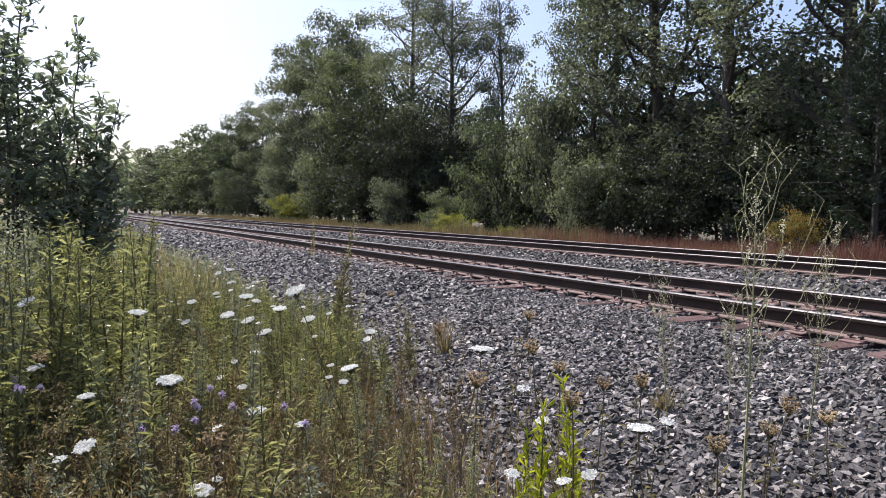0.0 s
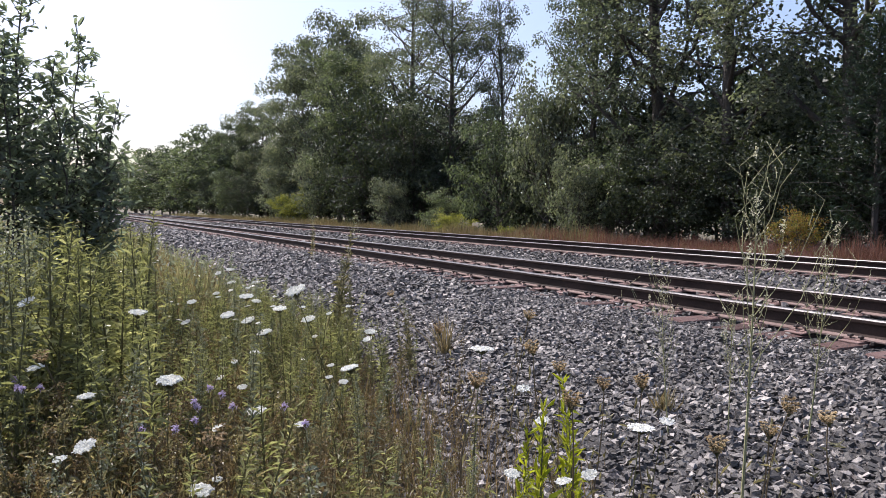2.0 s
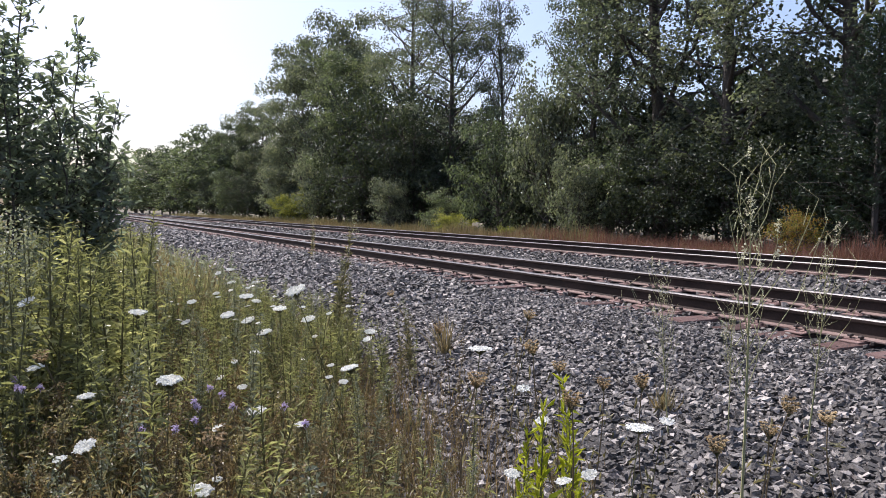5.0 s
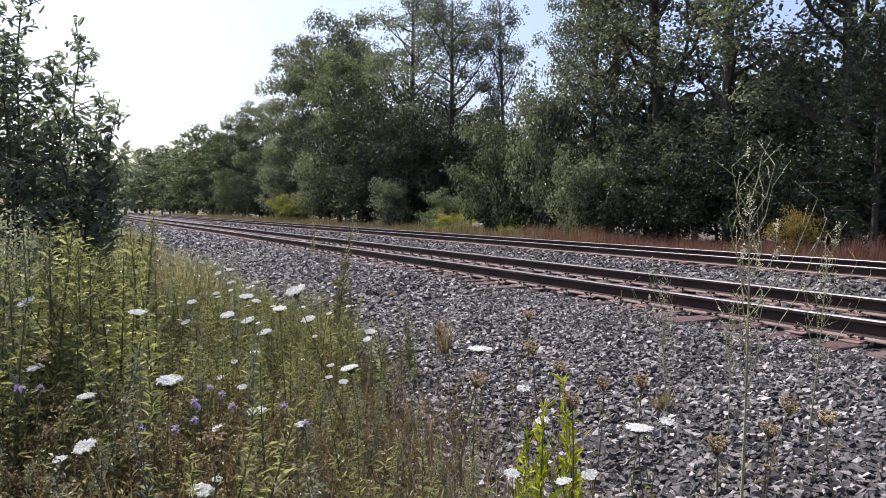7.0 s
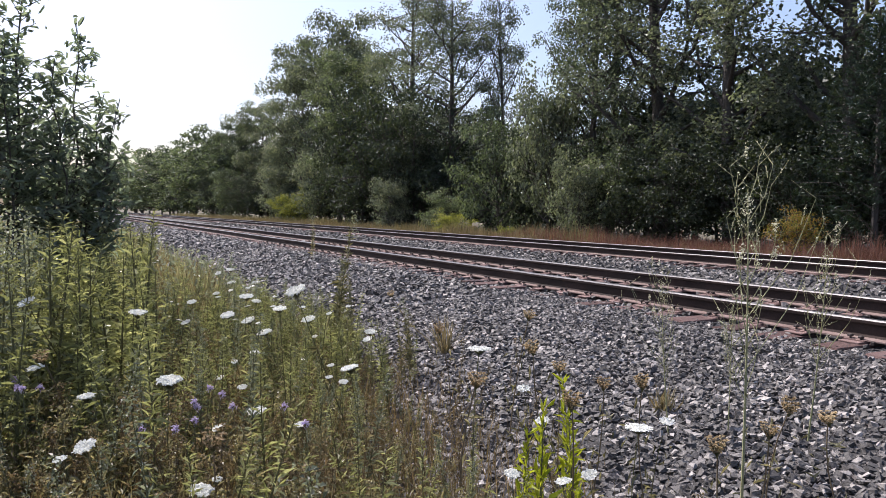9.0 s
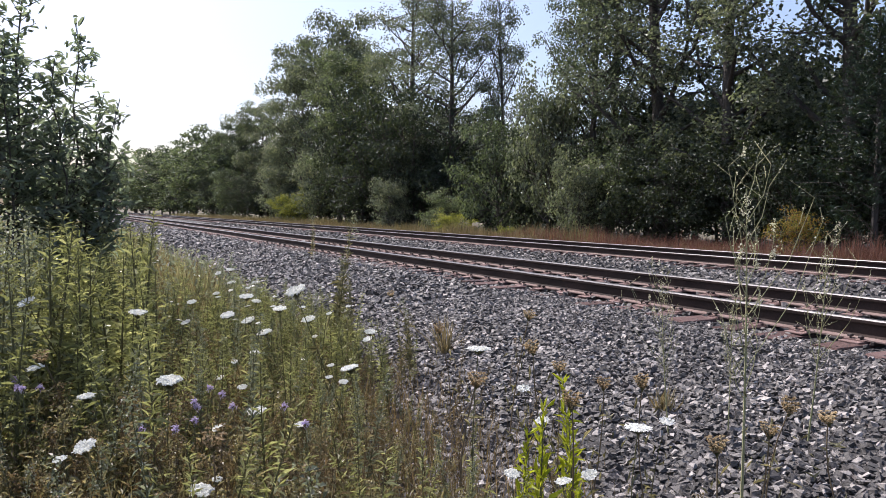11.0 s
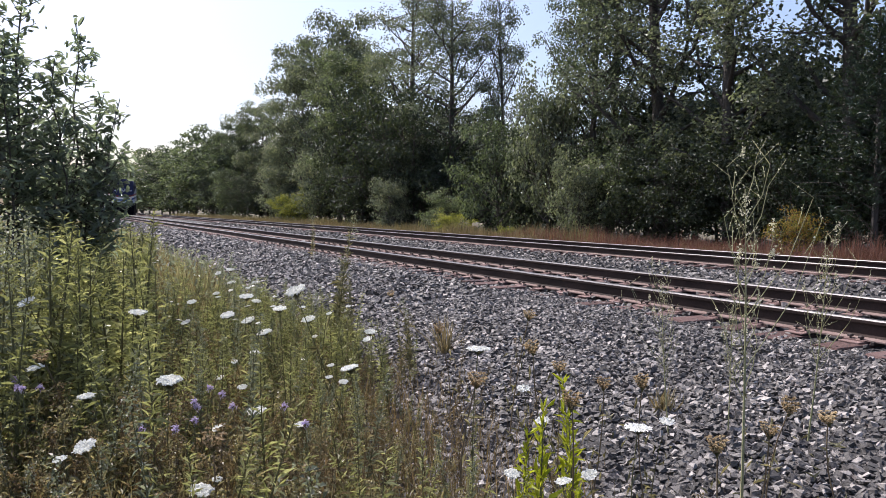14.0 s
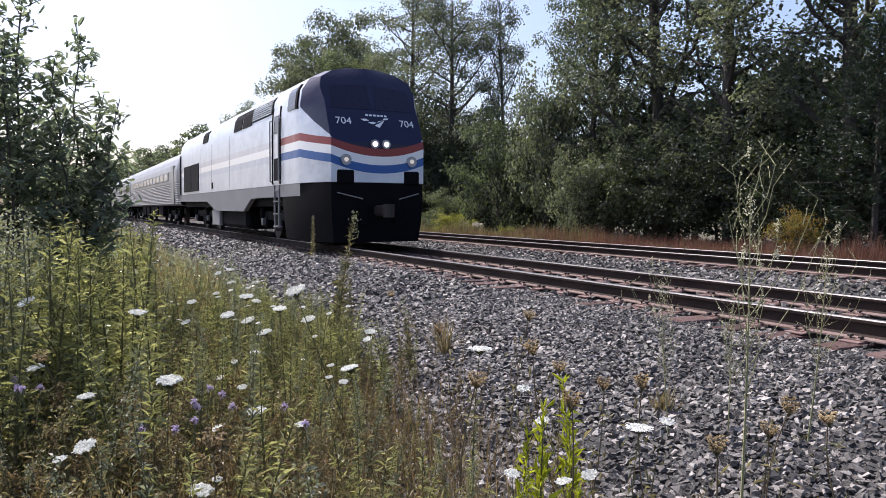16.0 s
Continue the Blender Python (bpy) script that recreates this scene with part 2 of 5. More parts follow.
def raw(name, verts, faces):
    """A mesh from arrays: verts (n, 3), faces (m, k)."""
    me = bpy.data.meshes.new(name)
    verts, faces = np.asarray(verts, dtype=np.float32), np.asarray(faces, dtype=np.int32)
    k = faces.shape[1]
    me.vertices.add(len(verts))
    me.vertices.foreach_set("co", verts.ravel())
    me.loops.add(faces.size)
    me.loops.foreach_set("vertex_index", faces.ravel())
    me.polygons.add(len(faces))
    me.polygons.foreach_set("loop_start", np.arange(0, faces.size, k, dtype=np.int32))
    me.update(calc_edges=True)
    me.shade_flat()
    return me


def box(bm, x0, x1, y0, y1, z0, z1, bevel=0.0):
    g = bmesh.ops.create_cube(bm, size=1.0, matrix=Matrix.LocRotScale(((x0 + x1) / 2, (y0 + y1) / 2, (z0 + z1) / 2), None, (x1 - x0, y1 - y0, z1 - z0)))
    if bevel:
        edges = list({e for v in g["verts"] for e in v.link_edges})
        bmesh.ops.bevel(bm, geom=edges, offset=bevel, segments=1, affect="EDGES", profile=0.6)


def rod(bm, a, b, r, n=8, r2=None):
    a, b = Vector(a), Vector(b)
    m = Matrix.Translation((a + b) / 2) @ (b - a).to_track_quat("Z", "Y").to_matrix().to_4x4()
    bmesh.ops.create_cone(bm, cap_ends=True, segments=n, radius1=r, radius2=r if r2 is None else r2, depth=(b - a).length, matrix=m)


def tubes(paths, sides=5):
    """Tapered tubes along paths of (point, radius); one set of arrays."""
    V, F, base = [], [], 0
    for path in paths:
        for i, (p, r) in enumerate(path):
            p = Vector(p)
            d = (Vector(path[min(i + 1, len(path) - 1)][0]) - Vector(path[max(i - 1, 0)][0]))
            d = d.normalized() if d.length > 1e-6 else Vector((0, 0, 1))
            u = d.orthogonal().normalized()
            w = d.cross(u)
            for k in range(sides):
                a = 2 * pi * k / sides
                V.append(p + (u * cos(a) + w * sin(a)) * r)
        for i in range(len(path) - 1):
            for k in range(sides):
                k2 = (k + 1) % sides
                F.append((base + i * sides + k, base + i * sides + k2, base + (i + 1) * sides + k2, base + (i + 1) * sides + k))
        base += len(path) * sides
    return np.array(V), np.array(F)


def leaf_cloud(rng, centres, length, width, droop=0.3, outward=None, fold=0.25, facing=None, rounded=False):
    """Leaves at centres: each a folded pair of blades with pointed ends. outward: their run; facing: their upper side."""
    n = len(centres)
    d = rng.normal(size=(n, 3))
    if outward is not None:
        d = d * 0.8 + outward
    d[:, 2] -= droop
    if facing is not None:
        nrm = facing + rng.normal(0, 0.45, (n, 3))
        nrm /= np.linalg.norm(nrm, axis=1)[:, None] + 1e-9
        d -= nrm * np.sum(d * nrm, axis=1)[:, None]
    d /= np.linalg.norm(d, axis=1)[:, None] + 1e-9
    s = np.cross(d, rng.normal(size=(n, 3)) * 0.7 + np.array([0, 0, 1.0]) if facing is None else nrm)
    s /= np.linalg.norm(s, axis=1)[:, None] + 1e-9
    up = np.cross(s, d)
    L = (length * rng.uniform(0.65, 1.25, n))[:, None]
    W = (width * rng.uniform(0.7, 1.2, n))[:, None]
    base, tip = centres - d * L / 2, centres + d * L / 2 - up * L * 0.12
    mid = centres + up * L * 0.06
    a, b = mid + s * W / 2 + up * W * fold, mid - s * W / 2 + up * W * fold
    if rounded:
        lo, hi = (base + mid) / 2, (mid + tip) / 2
        w1, w2 = s * W * 0.40 + up * W * fold * 0.8, s * W * 0.42 + up * W * fold * 0.8
        v1, v2 = -s * W * 0.40 + up * W * fold * 0.8, -s * W * 0.42 + up * W * fold * 0.8
        V = np.stack([base, lo + w1, hi + w2, tip, hi + v2, lo + v1], 1).reshape(-1, 3)
        i = np.arange(n)[:, None] * 6
        return V, np.concatenate([i + np.array([t]) for t in ([0, 1, 2], [0, 2, 3], [0, 3, 4], [0, 4, 5])], 0)
    V = np.stack([base, a, tip, b], 1).reshape(-1, 3)
    i = np.arange(n)[:, None] * 4
    F = np.concatenate([i + np.array([[0, 1, 2]]), i + np.array([[0, 2, 3]])], 0)
    return V, F


def strips(roots, tips, width, bend, rng):
    """Blades from roots to tips: two narrow quads and a point."""
    n = len(roots)
    d = tips - roots
    a = rng.uniform(0, 2 * pi, n)
    s = np.stack([np.cos(a), np.sin(a), np.zeros(n)], 1) * (width * rng.uniform(0.6, 1.4, n))[:, None] / 2
    off = np.stack([np.cos(a + 1.57), np.sin(a + 1.57), np.zeros(n)], 1) * (bend * rng.uniform(-1, 1, n))[:, None]
    m = roots + d * 0.55 - off
    V = np.stack([roots - s, roots + s, m - s * 0.8, m + s * 0.8, tips + off], 1).reshape(-1, 3)
    i = np.arange(n)[:, None] * 5
    F = np.concatenate([i + np.array([[0, 1, 3]]), i + np.array([[0, 3, 2]]), i + np.array([[2, 3, 4]])], 0)
    return V, F


# ---- ground ----
NEAR_X, FAR_X = 5.894, 11.538          # near rails of the two tracks (head centres)
GAUGE = 1.507


def verge_edge(y):
    """Where the weeds give way to the ballast."""
    return min(1.0 + 0.19 * y, 2.25 + 0.012 * y) + 0.22 * noise.noise((y * 0.6, 3.1, 0))


def ground_z(x, y):
    n = 0.05 * noise.noise((x * 0.5, y * 0.5, 0.3)) + 0.02 * noise.noise((x * 2.1, y * 2.1, 4.0))
    if x < 4.9:
        z = -0.46 + 0.245 * max(0.0, min(1.0, (x - 2.2) / 2.7)) ** 1.2
    elif x < 13.9:
        z = -0.215 - 0.05 * max(0.0, 1 - abs(x - 9.5) / 1.5)
        n *= 0.35
    else:
        z = -0.215 - 0.37 * min(1.0, (x - 13.9) / 2.2)
    return z + n


def ground():
    xs = [-900, -300, -80, -30, -12] + [-8 + 0.4 * i for i in range(80)] + [26, 40, 80, 300, 1500]
    ys = [-600, -100, -30, -8] + [-4 + 0.5 * i for i in range(100)] + [48 + 4 * i for i in range(40)] + [240, 400, 900, 3000]
    def bend(x, y):
        e = verge_edge(y) - 0.12
        if -8 < x <= 2.0:
            return -8 + (x + 8) * (e + 8) / 10.0
        return e + (x - 2.0) * (4.8 - e) / 2.8 if 2.0 < x < 4.8 else x

    V = [(bend(x, y), y, ground_z(bend(x, y), y) if abs(x) < 100 else -0.5) for y in ys for x in xs]
    w = len(xs)
    F = [(j * w + i, j * w + i + 1, (j + 1) * w + i + 1, (j + 1) * w + i) for j in range(len(ys) - 1) for i in range(w - 1)]
    me = raw("ground", V, F)
    me.materials.append(GROUND)
    me.materials.append(BED)
    idx = []
    for j in range(len(ys) - 1):
        for i in range(w - 1):
            x, y = (xs[i] + xs[i + 1]) / 2, (ys[j] + ys[j + 1]) / 2
            idx.append(1 if 2.0 < x < 14.3 else 0)
    me.polygons.foreach_set("material_index", idx)
    me.polygons.foreach_set("use_smooth", [True] * len(idx))
    tagged(new("ground", me), "dry soil and grey crushed stone beside the railway", "ground", kind="structure")


ground()


# ---- tracks ----
def rail(x, parent):
    """A flat-bottomed rail: head, web and foot, with its head at z = 0."""
    prof = [(0.037, -0.012), (0.030, 0.0), (-0.030, 0.0), (-0.037, -0.012), (-0.036, -0.036), (-0.011, -0.047), (-0.009, -0.13), (-0.03, -0.150), (-0.076, -0.164), (-0.076, -0.176),
            (0.076, -0.176), (0.076, -0.164), (0.03, -0.150), (0.009, -0.13), (0.011, -0.047), (0.036, -0.036)]
    ys = [-30, -6, 2, 6, 10, 20, 40, 80, 160, 320, 700]
    n = len(prof)
    V = [(x + px, y, pz) for y in ys for px, pz in prof]
    F = [(j * n + k, j * n + (k + 1) % n, (j + 1) * n + (k + 1) % n, (j + 1) * n + k) for j in range(len(ys) - 1) for k in range(n)]
    me = raw("rail", V, F)
    for m in (RAIL_RUST_SHADED, RAIL_HEAD, RAIL_FOOT_LIT):
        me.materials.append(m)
    # foot faces take the sunlit rust, web and the rest the shaded rust
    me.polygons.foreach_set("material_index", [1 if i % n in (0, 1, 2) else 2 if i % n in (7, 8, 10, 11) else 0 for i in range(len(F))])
    return part_of("rail", me, None, parent, "rusty steel rail with a polished head")


def tie_mesh(rng):
    bm = bmesh.new()
    box(bm, -1.3, 1.3, -0.115, 0.115, -0.36, -0.19, 0.012)
    for v in bm.verts:
        v.co += Vector(rng.normal(0, 0.006, 3))
    me = bpy.data.meshes.new("tie")
    bm.to_mesh(me)
    bm.free()
    me.materials.append(TIE)
    return me


def track(x0, label, y_parts):
    thing = tagged(new("railway_track"), label, "railway track", "parallel railway tracks", "structure")
    rail(x0, thing)
    rail(x0 + GAUGE, thing)
    rng = np.random.default_rng(int(x0 * 10))
    ties = [tie_mesh(rng) for _ in range(4)]
    bm = bmesh.new()
    box(bm, -0.19, 0.19, -0.09, 0.09, -0.192, -0.1765, 0.004)
    box(bm, -0.12, -0.085, -0.09, 0.09, -0.178, -0.166)
    box(bm, 0.085, 0.12, -0.09, 0.09, -0.178, -0.166)
    plate = bpy.data.meshes.new("tie_plate")
    bm.to_mesh(plate)
    bm.free()
    plate.materials.append(PLATE)
    bm = bmesh.new()
    rod(bm, (0, 0, -0.19), (0, 0, -0.145), 0.009, 6)
    box(bm, -0.022, 0.022, -0.017, 0.017, -0.160, -0.140, 0.004)
    spike = bpy.data.meshes.new("spike")
    bm.to_mesh(spike)
    bm.free()
    spike.materials.append(SPIKE)
    bm = bmesh.new()
    box(bm, -0.095, 0.095, -0.016, 0.016, -0.2, -0.168, 0.004)
    box(bm, 0.07, 0.098, -0.02, 0.02, -0.176, -0.146, 0.004)
    anchor = bpy.data.meshes.new("rail_anchor")
    bm.to_mesh(anchor)
    bm.free()
    anchor.materials.append(SPIKE)
    V, F = [], []
    i, y = 0, 11.757 - 0.4964 * 28
    while y < 240:
        yy = y + rng.normal(0, 0.02)
        if y < y_parts:
            o = part_of("tie", ties[i % 4], None, thing)
            o.location = (x0 + GAUGE / 2 + rng.normal(0, 0.03), yy, rng.normal(0, 0.004))
            o.rotation_euler[2] = rng.normal(0, 0.008)
            for r in (x0, x0 + GAUGE):
                p = part_of("tie_plate", plate, None, thing)
                p.location = (r, yy, rng.normal(0, 0.001))
                if 1 < y < 24 and x0 < 8:
                    for sx, sy in ((-0.09, 0.05), (-0.09, -0.045), (0.09, -0.05)):
                        s = part_of("spike", spike, None, p)
                        s.location = (sx, sy + rng.normal(0, 0.01), rng.uniform(0, 0.02))
                if i % 2 == 0 and 1 < y < 40:
                    for dy in (-0.14, 0.14):
                        a = part_of("rail_anchor", anchor, None, thing)
                        a.location = (r, yy + dy, 0)
        else:
            for x1, x2, hw, z1, z2 in ((x0 - 0.55, x0 + GAUGE + 0.55, 0.115, -0.36, -0.19), (x0 - 0.19, x0 + 0.19, 0.09, -0.19, -0.172), (x0 + GAUGE - 0.19, x0 + GAUGE + 0.19, 0.09, -0.19, -0.172)):
                b = len(V)
                V += [(x1, yy - hw, z1), (x2, yy - hw, z1), (x2, yy + hw, z1), (x1, yy + hw, z1), (x1, yy - hw, z2), (x2, yy - hw, z2), (x2, yy + hw, z2), (x1, yy + hw, z2)]
                F += [(b + 4, b + 5, b + 6, b + 7), (b, b + 1, b + 5, b + 4), (b + 1, b + 2, b + 6, b + 5), (b + 2, b + 3, b + 7, b + 6), (b + 3, b, b + 4, b + 7)]
        y += 0.4964
        i += 1
    tagged(part_of("far_ties", raw("far_ties", V, F), TIE, thing), kind="stuff")
    return thing


track(NEAR_X, "near railway track on dark wooden ties with rusty tie plates", 45)
track(FAR_X, "second railway track on dark wooden ties in grey ballast", 45)


# ---- locomotive ----
XC = NEAR_X + GAUGE / 2
PROFILE = [(1.53, 1.50), (1.53, 1.75), (1.53, 2.05), (1.53, 2.4), (1.53, 2.75), (1.525, 3.1), (1.51, 3.38), (1.45, 3.72), (1.27, 3.99), (0.93, 4.17), (0.48, 4.27)]
REAR = 20.72


def rake(z):
    """How far the front lies behind the headlights at a height."""
    return 0.0 if z < 2.4 else 1.02 * ((z - 2.4) / 1.9) ** 1.1


def nose_row(w, z, n=6):
    wf = w * (0.755 + 0.13 * max(0.0, min(1.0, (z - 3.38) / 0.62)))
    return [(wf * (2 * k / n - 1), rake(z) - 0.10 * (1 - abs(2 * k / n - 1)), z) for k in range(n + 1)]


def loco_body():
    bm = bmesh.new()
    rows = []
    ys = [1.17, 1.6, 2.4, 6.0, 10.0, 15.0, 19.8, REAR - 0.12, REAR]
    for w, z in PROFILE:
        back = [max(y, rake(z) + 0.06) for y in ys]
        ends = [1.0] * 7 + [0.985, 0.94]
        left = [(-w * e, y, z) for y, e in reversed(list(zip(back, ends)))]
        right = [(w * e, y, z) for y, e in zip(back, ends)]
        rows.append([bm.verts.new(p) for p in left + nose_row(w, z) + right])
    for a, b in zip(rows, rows[1:]):
        for i in range(len(a) - 1):
            bm.faces.new((a[i], a[i + 1], b[i + 1], b[i]))
    top = rows[-1]
    h = len(top)
    for i in range(h // 2):
        if h - 2 - i > i + 1:
            bm.faces.new((top[i], top[i + 1], top[h - 2 - i], top[h - 1 - i]))
    for a, b in zip(rows, rows[1:]):
        bm.faces.new((a[-1], a[0], b[0], b[-1]))
    bm.faces.new([rows[0][i] for i in range(h)])
    bmesh.ops.recalc_face_normals(bm, faces=bm.faces)
    return bm


def lower_nose():
    bm = bmesh.new()
    rows = []
    for z, k, f in ((0.12, 0.93, 0.10), (0.5, 0.97, 0.05), (1.0, 1.0, 0.03), (1.49, 1.0, 0.02)):
        w = 1.515 * k
        pts = [(-w, 2.75, z), (-w, 1.2, z)] + [(x * k, y + f, zz) for x, y, zz in nose_row(1.515, z)] + [(w, 1.2, z), (w, 2.75, z)]
        rows.append([bm.verts.new(p) for p in pts])
    for a, b in zip(rows, rows[1:]):
        for i in range(len(a) - 1):
            bm.faces.new((a[i], a[i + 1], b[i + 1], b[i]))
        bm.faces.new((a[-1], a[0], b[0], b[-1]))
    bm.faces.new(rows[0])
    bm.faces.new(rows[-1])
    bmesh.ops.recalc_face_normals(bm, faces=bm.faces)
    return bm


def side_x(z):
    for (w1, z1), (w2, z2) in zip(PROFILE, PROFILE[1:]):
        if z <= z2:
            return w1 + (w2 - w1) * (z - z1) / (z2 - z1)
    return 0.4


def side_plate(side, y0, y1, z0, z1, t=0.02, slant=0.0, n=6):
    """A plate that lies on the body's flank, following its curve."""
    bm = bmesh.new()
    rows = []
    for i in range(n + 1):
        z = z0 + (z1 - z0) * i / n
        sh = slant * i / n
        for out in (t, -0.02):
            rows.append([bm.verts.new((side * (side_x(z) + out), y + sh, z)) for y in (y0, y1)])
    for i in range(n):
        a, b, c, d = rows[2 * i], rows[2 * i + 2], rows[2 * i + 1], rows[2 * i + 3]
        bm.faces.new((a[0], a[1], b[1], b[0]))
        bm.faces.new((a[0], b[0], d[0], c[0]))
        bm.faces.new((a[1], c[1], d[1], b[1]))
    bm.faces.new((rows[0][0], rows[1][0], rows[1][1], rows[0][1]))
    bm.faces.new((rows[-2][0], rows[-2][1], rows[-1][1], rows[-1][0]))
    bmesh.ops.recalc_face_normals(bm, faces=bm.faces)
    return bm


def on_front(x, z, out=0.012):
    wf = 1.53 * 0.755
    return Vector((x, rake(z) - 0.10 * (1 - min(1.0, abs(x) / wf)) - out, z))


def front_quad(bm, corners, out=0.012):
    vs = [bm.verts.new(on_front(x, z, out)) for x, z in corners]
    bs = [bm.verts.new(on_front(x, z, -0.02)) for x, z in corners]
    bm.faces.new(vs)
    for i in range(len(vs)):
        j = (i + 1) % len(vs)
        bm.faces.new((vs[i], vs[j], bs[j], bs[i]))


def wheel(parent, x, y, r):
    bm = bmesh.new()
    s = 1 if x > 0 else -1
    rod(bm, (x - 0.065 * s, y, r), (x + 0.065 * s, y, r), r, 28)
    rod(bm, (x - 0.085 * s, y, r), (x - 0.065 * s, y, r), r + 0.03, 28)
    rod(bm, (x + 0.06 * s, y, r), (x + 0.12 * s, y, r), 0.13, 14)
    return part("wheel", bm, SPIKE, parent, "dark steel wheel")


def truck(parent, yc, span, r, side=1.06):
    bm = bmesh.new()
    for s in (-1, 1):
        box(bm, s * side - 0.07, s * side + 0.07, yc - span / 2 - 0.55, yc + span / 2 + 0.55, r + 0.05, r + 0.32, 0.03)
        for dy in (-span / 2, span / 2):
            box(bm, s * side - 0.1, s * side + 0.12, yc + dy - 0.17, yc + dy + 0.17, r - 0.17, r + 0.17, 0.03)
            rod(bm, (s * (side + 0.1), yc + dy + 0.3, r + 0.05), (s * (side + 0.1), yc + dy + 0.3, r + 0.4), 0.09, 10)
        box(bm, s * side - 0.06, s * side + 0.1, yc - 0.35, yc + 0.35, r - 0.25, r + 0.2, 0.03)
    box(bm, -1.0, 1.0, yc - 0.4, yc + 0.4, r - 0.05, r + 0.35)
    t = part("truck", bm, BLACK, parent)
    for s in (-1, 1):
        for dy in (-span / 2, span / 2):
            wheel(t, s * 0.72, yc + dy, r)
            bm = bmesh.new()
            rod(bm, (s * (side + 0.12), yc + dy, r), (s * (side + 0.2), yc + dy, r), 0.11, 14)
            part("axle_cap", bm, GREY, t, "worn grey axle cap")
    return t


def digits(text, x, z, size, parent):
    """Painted road number, set flat on the front."""
    cu = bpy.data.curves.new("number", "FONT")
    cu.body, cu.size, cu.extrude, cu.align_x = text, size, 0.004, "CENTER"
    tmp = new("number", cu)
    dg = bpy.context.evaluated_depsgraph_get()
    me = bpy.data.meshes.new_from_object(tmp.evaluated_get(dg))
    bpy.data.objects.remove(tmp)
    ob = part_of("road_number", me, WHITE, parent, "white painted road number 704")
    a, b = on_front(x - 0.2, z), on_front(x + 0.2, z)
    up = (on_front(x, z + 0.15) - on_front(x, z)).normalized()
    right = (b - a).normalized()
    out = right.cross(up)
    m = Matrix((right, up, out)).transposed().to_4x4()
    m.translation = on_front(x, z - size * 0.35) + out * 0.004
    ob.matrix_basis = m
    return ob


